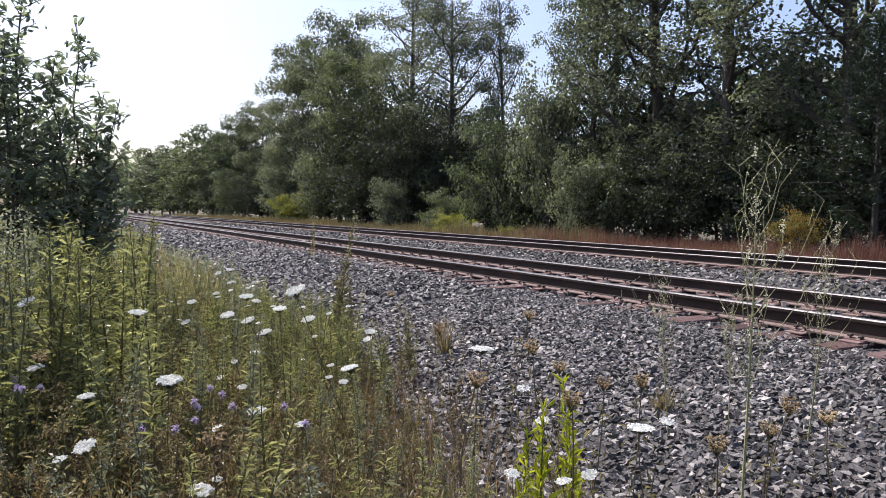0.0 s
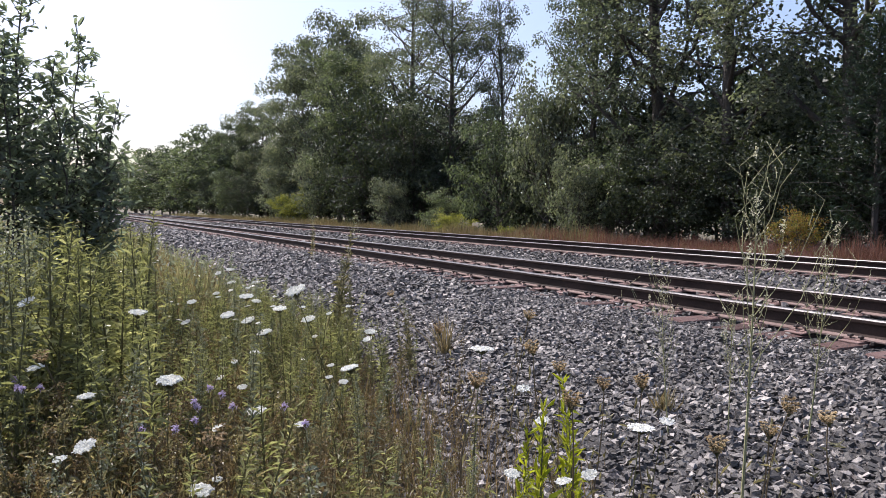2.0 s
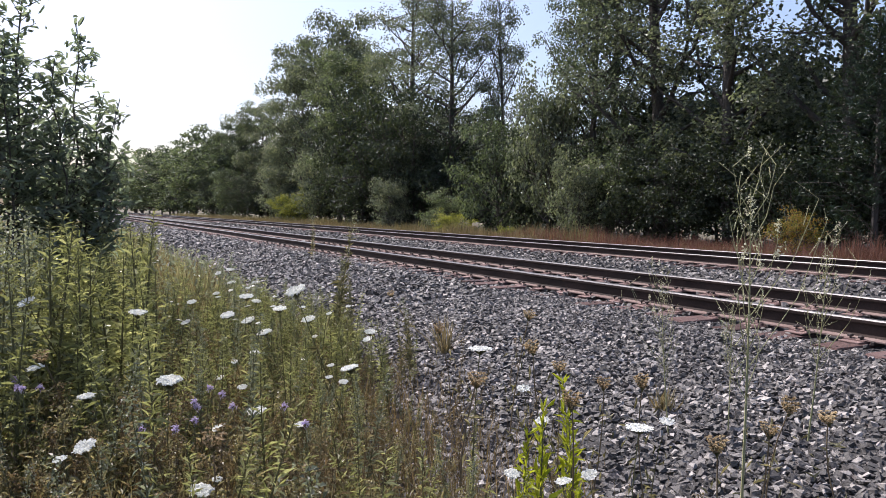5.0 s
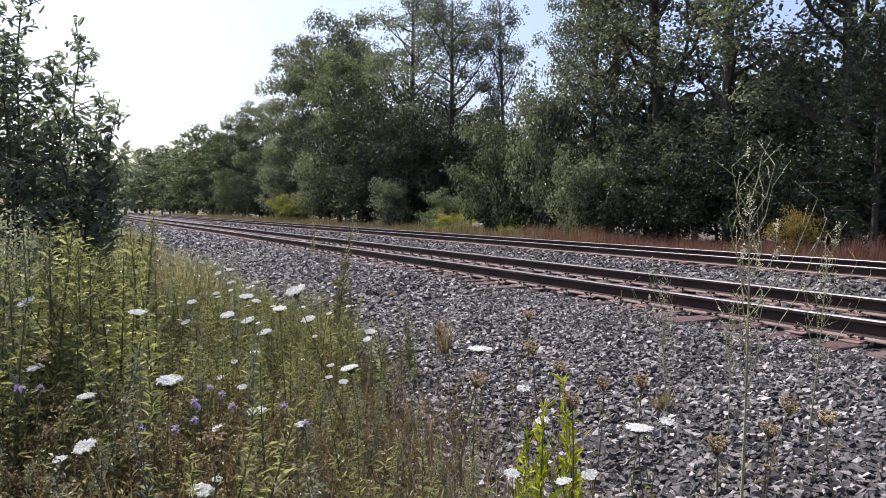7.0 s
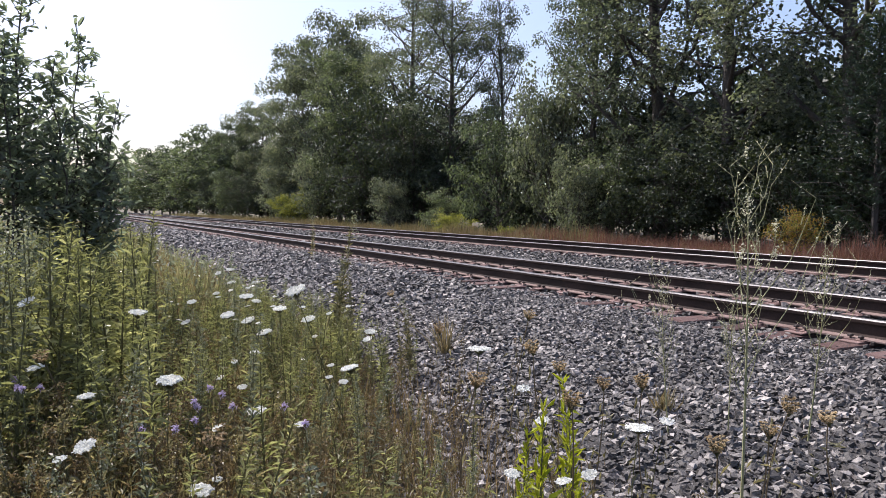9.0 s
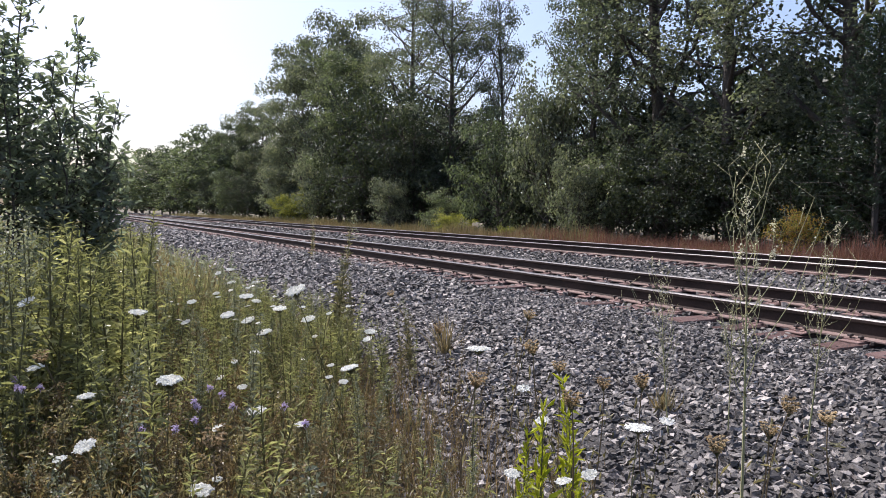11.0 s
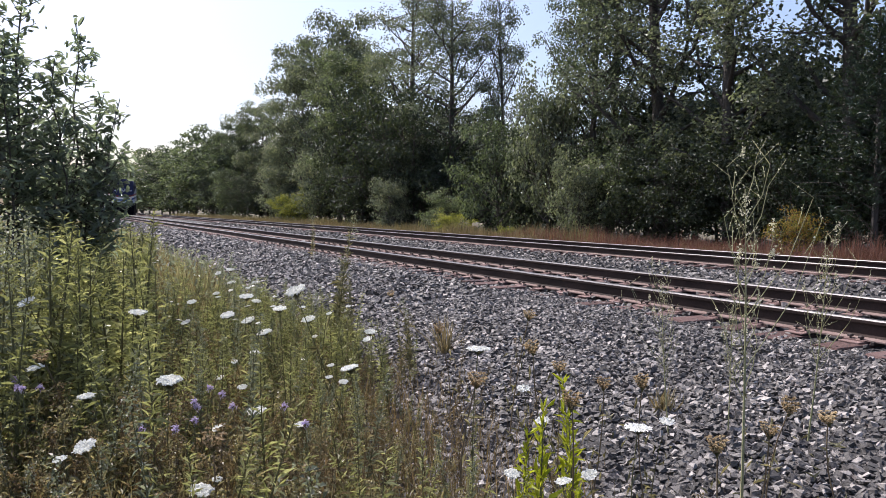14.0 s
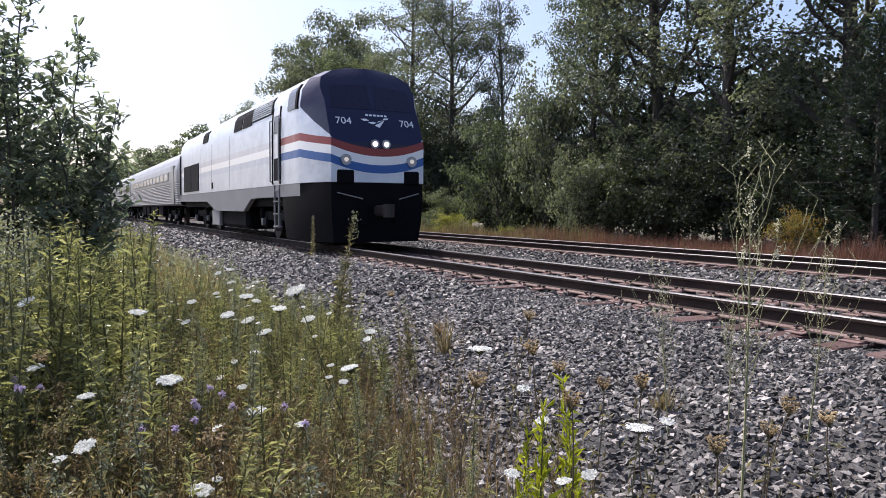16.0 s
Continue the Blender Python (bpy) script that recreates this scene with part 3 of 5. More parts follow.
def locomotive():
    loco = tagged(new("locomotive"), "silver diesel passenger locomotive with navy front and striped nose", "locomotive")
    hull = part("body", loco_body(), LIVERY, loco, "silver body with red, white and blue stripes", True)
    pilot = part("lower_nose", lower_nose(), BLACK, loco, "black pilot and anticlimber skirt", True)
    for o in (hull, pilot):
        o.data.set_sharp_from_angle(angle=radians(24))
    bm = bmesh.new()
    for s in (-1, 1):
        prof = [(1.2, 1.19), (5.6, 1.19), (6.3, 1.17), (7.3, 0.8), (11.9, 0.8), (13.7, 1.15), (REAR - 0.1, 1.2)]
        top = [bm.verts.new((s * 1.525, y, 1.5)) for y, z in prof]
        low = [bm.verts.new((s * 1.52, y, z)) for y, z in prof]
        inn = [bm.verts.new((s * 1.38, y, z)) for y, z in prof]
        for i in range(len(prof) - 1):
            bm.faces.new((top[i], top[i + 1], low[i + 1], low[i]))
            bm.faces.new((low[i], low[i + 1], inn[i + 1], inn[i]))
    bmesh.ops.recalc_face_normals(bm, faces=bm.faces)
    part("skirt", bm, GREY, loco, "grey side sill and tank skirt")
    bm = bmesh.new()
    box(bm, -1.3, 1.3, 2.6, REAR - 0.2, 0.95, 1.5)
    part("underframe", bm, BLACK, loco)
    bm = bmesh.new()
    box(bm, -1.36, 1.36, 7.6, 12.2, 0.24, 0.95, 0.12)
    part("fuel_tank", bm, VENT, loco, "dark fuel tank")
    for s in (-1, 1):
        bm = bmesh.new()
        box(bm, s * 1.42 - 0.06, s * 1.42 + 0.06, 11.4, 12.8, 0.28, 0.85, 0.02)
        part("battery_box", bm, GREY, loco, "grey battery box under the sill")
    truck(loco, 4.6, 2.8, 0.5)
    truck(loco, 16.6, 2.8, 0.5)
    for s in (-1, 1):
        # crew door with its jambs and hand rails
        door = part("crew_door", side_plate(s, 2.93, 3.60, 1.56, 3.45, 0.012), SILVER, loco)
        for y in (2.88, 3.62):
            part("door_jamb", side_plate(s, y, y + 0.06, 1.53, 3.52, 0.03), BLACK, door, "black door jamb")
        part("door_window", side_plate(s, 3.05, 3.48, 2.85, 3.3, 0.022), GLASS_DARK, door)
        part("door_step_well", side_plate(s, 3.02, 3.5, 1.62, 2.2, 0.022), BLACK, door)
        for y in (2.84, 3.70):
            bm = bmesh.new()
            rod(bm, (s * 1.60, y, 1.6), (s * 1.60, y, 3.2), 0.018, 6)
            for z in (1.6, 3.2):
                rod(bm, (s * 1.52, y, z), (s * 1.60, y, z), 0.016, 6)
            part("grab_rail", bm, STEEL, door)
        bm = bmesh.new()
        for y in (3.05, 3.5):
            box(bm, s * 1.53 - 0.02, s * 1.53 + 0.02, y - 0.02, y + 0.02, 0.38, 1.5)
        for z in (0.42, 0.75, 1.08, 1.36):
            box(bm, s * 1.50 - 0.07, s * 1.50 + 0.05, 3.05, 3.5, z - 0.015, z + 0.015)
        part("ladder", bm, GREY, loco, "grey steel crew ladder")
        part("cab_window", side_plate(s, 1.42, 2.2, 3.30, 3.84, 0.024, 0.1), GLASS_DARK, loco, "dark cab side window")
        part("window_post", side_plate(s, 1.34, 1.5, 3.28, 3.88, 0.04, 0.1), BLACK, loco)
        # radiator grilles under the roof
        v = part("vent_grille", side_plate(s, 3.75, 6.0, 3.40, 3.86, 0.022), VENT, loco, "dark roof vent with pale slats")
        for k in range(7):
            z = 3.43 + 0.062 * k
            part("slat", side_plate(s, 3.78, 5.97, z, z + 0.022, 0.045, 0, 1), SILVER, v)
        for y0, y1 in ((6.1, 7.3), (7.45, 8.6)):
            part("radiator_panel", side_plate(s, y0, y1, 3.34, 3.86, 0.022), VENT, loco, "dark mesh radiator panel")
        part("small_vent", side_plate(s, 13.4, 14.5, 3.42, 3.86, 0.022), VENT, loco)
        for y0, y1 in ((15.4, 17.2), (17.35, 19.3)):
            v = part("intake_grille", side_plate(s, y0, y1, 1.6, 2.72, 0.022), VENT, loco, "dark louvred intake grille")
            for k in range(6):
                y = y0 + (y1 - y0) * (k + 0.5) / 6
                part("louvre", side_plate(s, y - 0.02, y + 0.02, 1.62, 2.70, 0.02, 0, 1), SPIKE, v)
        for y in (9.3, 12.6, 14.9, 19.7):
            part("panel_seam", side_plate(s, y, y + 0.02, 1.55, 3.3, 0.004), GREY, loco)
        part("filler_cap", side_plate(s, 12.3, 12.55, 1.62, 1.85, 0.02), BLACK, loco, "small black filler recess")
        part("end_post", side_plate(s, REAR - 0.35, REAR - 0.28, 1.5, 3.3, 0.05), SPIKE, loco)
    # front
    for s in (-1, 1):
        bm = bmesh.new()
        front_quad(bm, [(s * 0.06, 3.22), (s * 1.02, 3.22), (s * 0.98, 3.78), (s * 0.06, 3.84)][::s], 0.006)
        part("windshield", bm, NAVY, loco, "dark windshield pane")
    for x in (-0.14, 0.14):
        bm = bmesh.new()
        c = on_front(x, 2.38)
        rod(bm, c + Vector((0, 0.06, 0)), c + Vector((0, -0.035, 0)), 0.105, 20)
        h = part("headlight", bm, STEEL, loco, "paired round headlight, lit")
        bm = bmesh.new()
        rod(bm, c + Vector((0, 0, 0)), c + Vector((0, -0.045, 0)), 0.062, 20)
        part("lens", bm, LAMP, h, "glowing headlight lens")
    for x in (-0.82, 0.82):
        bm = bmesh.new()
        c = on_front(x, 2.01)
        rod(bm, c + Vector((0, 0.06, 0)), c + Vector((0, -0.035, 0)), 0.125, 20)
        h = part("ditch_light", bm, STEEL, loco, "round ditch light in a steel rim")
        bm = bmesh.new()
        rod(bm, c, c + Vector((0, -0.045, 0)), 0.052, 20)
        part("lens", bm, LAMP_DIM, h, "glowing ditch light lens")
        bm = bmesh.new()
        c = on_front(x, 1.62)
        box(bm, x - 0.2, x + 0.2, c.y - 0.03, c.y + 0.2, 1.46, 1.78, 0.03)
        part("step_recess", bm, BLACK, loco, "black corner recess")
        digits("704", x * 0.97, 2.93, 0.26, loco)
    # emblem: a swoosh of three plain blades under a row of small bars
    bm = bmesh.new()
    for pts in (((-0.38, 2.98), (-0.30, 2.93), (0.30, 2.99), (0.34, 3.03)), ((-0.22, 2.90), (-0.1, 2.86), (0.2, 2.97), (0.28, 2.98)), ((-0.06, 2.83), (0.05, 2.78), (0.14, 2.93), (0.22, 2.965))):
        front_quad(bm, pts, 0.010)
    for k in range(6):
        x = -0.24 + 0.095 * k
        front_quad(bm, [(x, 3.055), (x + 0.065, 3.055), (x + 0.065, 3.10), (x, 3.10)], 0.010)
    part("emblem", bm, WHITE, loco, "white swoosh emblem of plain shapes")
    bm = bmesh.new()
    box(bm, -0.13, 0.13, -0.62, 0.1, 0.72, 0.98, 0.05)
    rod(bm, (0, -0.6, 0.7), (0, -0.6, 1.0), 0.13, 10)
    part("coupler", bm, SPIKE, loco, "dark knuckle coupler")
    for s in (-1, 1):
        bm = bmesh.new()
        rod(bm, (s * 1.02, -0.02, 1.26), (s * 0.45, -0.16, 1.12), 0.014, 6)
        part("front_grab_rail", bm, STEEL, loco)
        bm = bmesh.new()
        for k in range(5):
            rod(bm, (s * (0.35 + 0.03 * k), -0.10, 1.1 - 0.02 * k), (s * (0.38 + 0.03 * k), -0.16, 0.55), 0.02, 6)
        part("air_hose", bm, BLACK, loco)
    for y in (3.0, 8.0, 11.0):
        bm = bmesh.new()
        box(bm, -0.5, 0.5, y, y + 1.6, 4.27, 4.34, 0.03)
        part("roof_hatch", bm, GREY, loco)
    bm = bmesh.new()
    for s in (-1, 1):
        box(bm, s * 0.75 - 0.35, s * 0.75 + 0.35, REAR, REAR + 0.28, 0.9, 3.6, 0.06)
    box(bm, -1.1, 1.1, REAR, REAR + 0.3, 3.1, 3.75, 0.06)
    part("diaphragm", bm, BLACK, loco, "black gangway diaphragm")
    return loco


LOCO = locomotive()


# ---- passenger coaches ----
def coach_profile():
    p = [(1.30, 1.02)]
    z = 1.08
    while z < 2.06:
        w = 1.50 + 0.05 * (z - 1.0)
        p += [(w, z), (w + 0.022, z + 0.022), (w + 0.022, z + 0.05), (w, z + 0.07)]
        z += 0.085
    p += [(1.57, 2.15), (1.57, 2.3), (1.555, 2.75), (1.50, 3.0), (1.38, 3.3), (1.15, 3.58), (0.8, 3.76), (0.4, 3.83)]
    return p


def coach():
    car = tagged(new("passenger_coach"), "ribbed stainless steel passenger coach with a row of windows", "railway coach", "coaches of the train")
    prof = coach_profile()
    L = 25.6
    ring = [(-w, z) for w, z in prof] + [(w, z) for w, z in reversed(prof)]
    ys = [0, 0.25, 1.2, 8, 16, 24.4, L - 0.25, L]
    ks = [0.93, 1, 1, 1, 1, 1, 1, 0.93]
    n = len(ring)
    V = [(x * k, y, z) for y, k in zip(ys, ks) for x, z in ring]
    F = [(j * n + i, j * n + (i + 1) % n, (j + 1) * n + (i + 1) % n, (j + 1) * n + i) for j in range(len(ys) - 1) for i in range(n)]
    shell = raw("shell", V, F)
    part_of("shell", shell, STEEL, car)
    for y in (0.02, L - 0.02):
        bm = bmesh.new()
        bm.faces.new([bm.verts.new((x * 0.93, y, z)) for x, z in ring])
        part("end_wall", bm, BLACK, car)
    for s in (-1, 1):
        bm = bmesh.new()
        box(bm, s * 1.555 - 0.03, s * 1.555 + 0.03, 3.0, 22.6, 2.28, 2.72, 0.01)
        band = part("window_band", bm, GREY, car, "grey band round the windows")
        for k in range(11):
            bm = bmesh.new()
            y = 3.3 + 1.76 * k
            box(bm, s * 1.56 - 0.035, s * 1.56 + 0.035, y, y + 1.35, 2.31, 2.69, 0.03)
            part("window", bm, COACH_GLASS, band, "coach window with the bright sky's reflection put into its colour")
        bm = bmesh.new()
        box(bm, s * 1.55 - 0.03, s * 1.55 + 0.03, 1.2, 2.1, 1.1, 3.0, 0.02)
        part("door", bm, STEEL, car)
    for yc in (4.3, L - 4.3):
        truck(car, yc, 2.6, 0.46)
    bm = bmesh.new()
    for y0, y1 in ((7.4, 9.2), (10.0, 13.4), (14.4, 16.0), (16.6, 18.4)):
        box(bm, -1.35, 1.35, y0, y1, 0.42, 1.05, 0.04)
    part("equipment_box", bm, VENT, car)
    bm = bmesh.new()
    box(bm, -0.9, 0.9, -0.3, 0.05, 1.1, 3.5, 0.05)
    part("diaphragm", bm, BLACK, car)
    return car


COACHES = [coach()]
for _ in range(2):
    COACHES.append(copy_thing(COACHES[0], Matrix.Identity(4)))
SPEED, ARRIVE = 36.6, 16.12


# ---- trees ----
def tree_parts(seed, height, radius, leaves, leaf, low=0.22, spread=1.0):
    """A trunk with limbs, and the places of its leaves in uneven clumps along them."""
    rng = np.random.default_rng(seed)
    paths, clumps = [], []
    lean = rng.normal(0, 0.03, 2)
    spine = []
    for i in range(9):
        t = i / 8
        spine.append((np.array([lean[0] * t * height + 0.15 * sin(3 * t + seed), lean[1] * t * height + 0.12 * cos(4 * t + seed), t * height * 0.93]), 0.0145 * height * (1 - t) ** 0.8 + 0.02))
    paths.append(spine)
    limbs = int(16 + 10 * spread)
    for k in range(limbs):
        t = low + (0.97 - low) * (k + rng.uniform(0, 0.8)) / limbs
        i = min(7, int(t * 8))
        p0 = spine[i][0] + (spine[i + 1][0] - spine[i][0]) * (t * 8 - i)
        az = k * 2.4 + rng.normal(0, 0.4)
        shape = sin(min(1.0, (t - low * 0.6) / (1 - low * 0.6)) ** 0.75 * pi * 0.93 + 0.12)
        reach = radius * (0.35 + 0.75 * shape) * rng.uniform(0.6, 1.2)
        rise = reach * rng.uniform(0.45, 1.5)
        path = []
        for j in range(5):
            s = j / 4
            p = p0 + np.array([cos(az) * reach * s, sin(az) * reach * s, rise * s ** 1.3]) + rng.normal(0, 0.05 * reach, 3) * s
            path.append((p, max(0.012, spine[i][1] * 0.45 * (1 - s) + 0.012)))
            if s > 0.3:
                for _ in range(1 if s < 0.9 else 2):
                    clumps.append((p + rng.normal(0, 0.14 * radius, 3), rng.uniform(0.45, 1.15)))
        paths.append(path)
        for _ in range(1):
            a = path[rng.integers(1, 4)][0]
            b = a + rng.normal(0, 0.3, 3) * reach + np.array([0, 0, 0.25 * reach])
            paths.append([(a, 0.025), ((a + b) / 2 + rng.normal(0, 0.05, 3), 0.018), (b, 0.008)])
            clumps.append((b, rng.uniform(0.5, 1.0)))
    c = np.array([p for p, _ in clumps])
    w = np.array([q for _, q in clumps])
    pick = rng.choice(len(c), leaves, p=w ** 2 / (w ** 2).sum())
    way = rng.normal(size=(leaves, 3))
    way[:, 2] = np.where(way[:, 2] < -0.4, way[:, 2] * 0.4, way[:, 2])
    way /= np.linalg.norm(way, axis=1)[:, None]
    size = (0.19 * radius + 0.2) * w[pick] * rng.uniform(0.2, 1.0, leaves) ** 0.42 * (1 + 0.35 * np.sin(way[:, 0] * 5 + pick) * np.cos(way[:, 1] * 4 + pick))
    pos = c[pick] + way * size[:, None] * np.array([1.1, 1.1, 0.78]) + rng.normal(0, 0.06, (leaves, 3))
    pos[:, 2] = np.maximum(pos[:, 2], 0.1)
    return paths, leaf_cloud(rng, pos, leaf, leaf * 0.78, 0.0, None, 0.2, way + np.array([0, 0, 0.45]))


def make_tree(name, label, category, seed, height, radius, leaves, leaf, material, bark=BARK, low=0.22, spread=1.0, sides=5, group=""):
    thing = tagged(new(name), label, category, group)
    paths, (V, F) = tree_parts(seed, height, radius, leaves, leaf, low, spread)
    tv, tf = tubes(paths, sides)
    part_of("trunk", raw("trunk", tv, tf), bark, thing, smooth=True)
    part_of("crown", raw("crown", V, F), material, thing)
    return thing


PARK = Matrix.Translation((0, -400, -0.5))
NEAR_TREES = [make_tree("tree", lab, "tree", s, 14.0, 3.6, n, lf, mat, BARK, lo, 1.2, 5, "trees along the railway") for lab, s, n, lf, mat, lo in (
    ("tall broadleaf tree with grey-green crown behind the track", 11, 21000, 0.19, LEAF_B, 0.14),
    ("tall dark green broadleaf tree at the wood's edge", 12, 21000, 0.19, LEAF_A, 0.10))]
SLENDER_TREES = [make_tree("tree", lab, "tree", s, 14.0, 2.4, n, lf, mat, BARK, lo, 1.2, 5, "trees along the railway") for lab, s, n, lf, mat, lo in (
    ("slender grey-green broadleaf tree at the wood's edge", 14, 19000, 0.115, LEAF_B, 0.12),
    ("slender dark green broadleaf tree at the wood's edge", 15, 19000, 0.115, LEAF_A, 0.10),
    ("slender poplar with a dark bare lower trunk", 18, 13000, 0.115, LEAF_B, 0.20))]
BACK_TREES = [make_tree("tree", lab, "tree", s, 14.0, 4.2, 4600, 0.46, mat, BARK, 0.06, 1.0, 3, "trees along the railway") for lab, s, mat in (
    ("broadleaf tree deep in the wood, its shade put into the leaf colour", 21, LEAF_SHADED), ("green broadleaf tree in the distant tree line", 22, LEAF_A))]
BUSHES = [make_tree("shrub", lab, "shrub", s, 4.0, 1.9, n, 0.15, mat, BARK, 0.04, 1.1, 3, "shrubs at the wood's edge") for lab, s, n, mat in (
    ("rounded green shrub at the wood's edge", 31, 5600, LEAF_A), ("dense shrub under the trees, its shade put into the leaf colour", 32, 4600, LEAF_SHADED),
    ("bright yellow-green shrub in the sun beside the track", 33, 5000, LEAF_BRIGHT), ("grey-green shrub at the wood's edge", 34, 5200, LEAF_B),
    ("small shrub with yellow and orange turning leaves", 35, 3500, LEAF_AUTUMN))]
THICKET = [make_tree("shrub", "thicket shrub inside the wood, its shade put into the leaf colour", "shrub", 36, 4.0, 1.9, 2600, 0.3, LEAF_SHADED, BARK, 0.04, 1.1, 3, "shrubs at the wood's edge")]
used = set()


def plant(protos, k, x, y, height, radius, h0, r0, seed):
    """Sets the prototype itself the first time, a copy of it after that."""
    rng = random.Random(seed)
    if x > 22.8 and abs(x - 0.672 * y) < 3.4 and k != 2:      # a gap in the wood that lets the sky through
        height = min(height, 0.115 * (x + y) - 1.5)
    sx = radius / r0
    m = Matrix.LocRotScale((x, y, ground_z(x, y) - 0.05), Euler((0, 0, rng.uniform(0, 6.28))), (sx, sx * rng.uniform(0.9, 1.1), height / h0))
    ob = protos[k]
    if ob.name in used:
        return copy_thing(ob, m)
    used.add(ob.name)
    ob.matrix_basis = m
    return ob


# x, y, height, crown radius, kind
WOOD_FAR = [(21.0, 245, 15.7, 4.6, 1), (20.0, 197, 15.0, 4.2, 1), (22.0, 173, 14.0, 4.6, 1), (19.5, 150, 11.5, 3.6, 0), (19.5, 129, 10.5, 3.4, 1), (21.0, 116, 11.5, 3.4, 1), (20.0, 103, 11.9, 3.4, 1)]
WOOD_EDGE = [(19.5, 89.5, 11.8, 3.0, 1), (21.0, 84, 13.3, 3.0, 0), (22.5, 76, 14.0, 3.0, 1), (20.0, 68, 17.6, 4.3, 0), (21.5, 60.5, 19.4, 4.2, 0), (20.0, 52.5, 16.6, 3.6, 1), (22.0, 47.5, 18.6, 3.4, 2),
             (20.8, 40.0, 15.6, 2.8, 0), (23.5, 37.6, 13.0, 1.3, 2), (19.5, 24.8, 13.6, 1.8, 1), (22.0, 26.0, 15.6, 2.3, 0), (20.0, 21.2, 14.6, 2.4, 2), (23.0, 22.0, 6.5, 2.0, 0),
             (20.0, 17.4, 15.1, 2.7, 0)]
WOOD_RIGHT = [(22.8, 16.2, 6.5, 2.0, 1), (20.0, 13.6, 15.2, 2.3, 2), (22.8, 11.8, 11.5, 2.1, 1), (20.5, 9.5, 14.0, 2.5, 0)]
for i, (x, y, h, r, k) in enumerate(WOOD_FAR):
    plant(BACK_TREES, k, x, y, h, r * 1.2, 15.2, 4.9, i)
for i, (x, y, h, r, k) in enumerate(WOOD_EDGE + WOOD_RIGHT):
    if r / h < 0.19:
        plant(SLENDER_TREES, k, x, y, h, r * 1.2, 14.6, 2.9, 50 + i)
    else:
        plant(NEAR_TREES, k, x, y, h, r * 1.2, 14.6, 4.2, 50 + i)
rr = random.Random(5)
for i in range(22):
    y = 8 + i * 4.6 + rr.uniform(-1, 1)
    if 31 < y < 37 or y < 25:
        continue
    plant(BACK_TREES, 0, 26.5 + rr.uniform(-1.5, 1.5), y, rr.uniform(9, 12) * (1.0 if y > 30 else 0.66), rr.uniform(3.0, 3.8), 14.6, 4.9, 100 + i)
for i in range(9):
    plant(BACK_TREES, 0, 33 + rr.uniform(-2, 2), 42 + i * 8 + rr.uniform(-1, 1), rr.uniform(8, 10.5), rr.uniform(4, 5), 14.6, 4.9, 200 + i)
for i in range(10):
    plant(BACK_TREES, 1, 21 + rr.uniform(-2, 3), 106 + i * 17, rr.uniform(10, 11.5), 4.6, 15.6, 4.9, 300 + i)
for i in range(6):
    plant(BACK_TREES, 1, -6 + i * 5, 300 + rr.uniform(-8, 8), rr.uniform(14, 18), 6, 16.6, 4.9, 400 + i)
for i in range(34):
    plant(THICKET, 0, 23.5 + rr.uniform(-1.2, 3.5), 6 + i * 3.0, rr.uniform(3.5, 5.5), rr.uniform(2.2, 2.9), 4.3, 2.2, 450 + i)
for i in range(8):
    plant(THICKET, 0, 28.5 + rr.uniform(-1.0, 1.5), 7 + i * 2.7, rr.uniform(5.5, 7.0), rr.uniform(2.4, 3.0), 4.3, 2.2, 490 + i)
SHRUBS_FAR = [(18.5, 103, 6.5, 2.6, 3), (18.2, 80.5, 5.4, 2.5, 1), (17.5, 61.7, 3.0, 1.8, 2), (18.8, 58.8, 5.0, 2.3, 3), (19.3, 52.8, 8.2, 2.9, 1), (18.8, 70, 5.0, 2.4, 3), (18.6, 92, 5.5, 2.4, 0), (18.4, 47, 4.8, 2.3, 1), (17.2, 40.0, 2.9, 1.4, 3)]
# the tall kind-1 shrubs stand for the deep shadow beneath the trees
SHRUBS_NEAR = [(18.8, 45.0, 9.0, 3.2, 1), (19.2, 41.0, 8.0, 2.8, 1), (19.0, 49.0, 8.0, 2.8, 1), (19.2, 41.4, 5.2, 2.3, 1), (17.0, 31.9, 2.5, 1.4, 2), (18.0, 34.5, 2.4, 1.3, 0), (18.2, 29.5, 5.7, 1.9, 0), (18.5, 25.7, 5.8, 1.8, 3), (17.3, 22.2, 3.0, 1.2, 3), (18.5, 21.2, 4.2, 1.8, 0), (18.5, 18.6, 3.4, 1.7, 1),
               (19.0, 16.4, 3.6, 1.7, 1), (18.5, 14.3, 3.2, 1.5, 1), (16.7, 12.6, 1.6, 0.75, 4), (19.0, 12.0, 3.4, 1.7, 1), (19.2, 9.6, 3.4, 1.7, 1), (18.9, 23.6, 3.6, 1.6, 1), (19.4, 27.6, 4.6, 1.9, 1), (17.6, 27.8, 1.5, 0.8, 2)]
for i, (x, y, h, r, k) in enumerate(SHRUBS_FAR + SHRUBS_NEAR):
    plant(BUSHES, k, x, y, h, r, 5.2, 2.4, 500 + i)


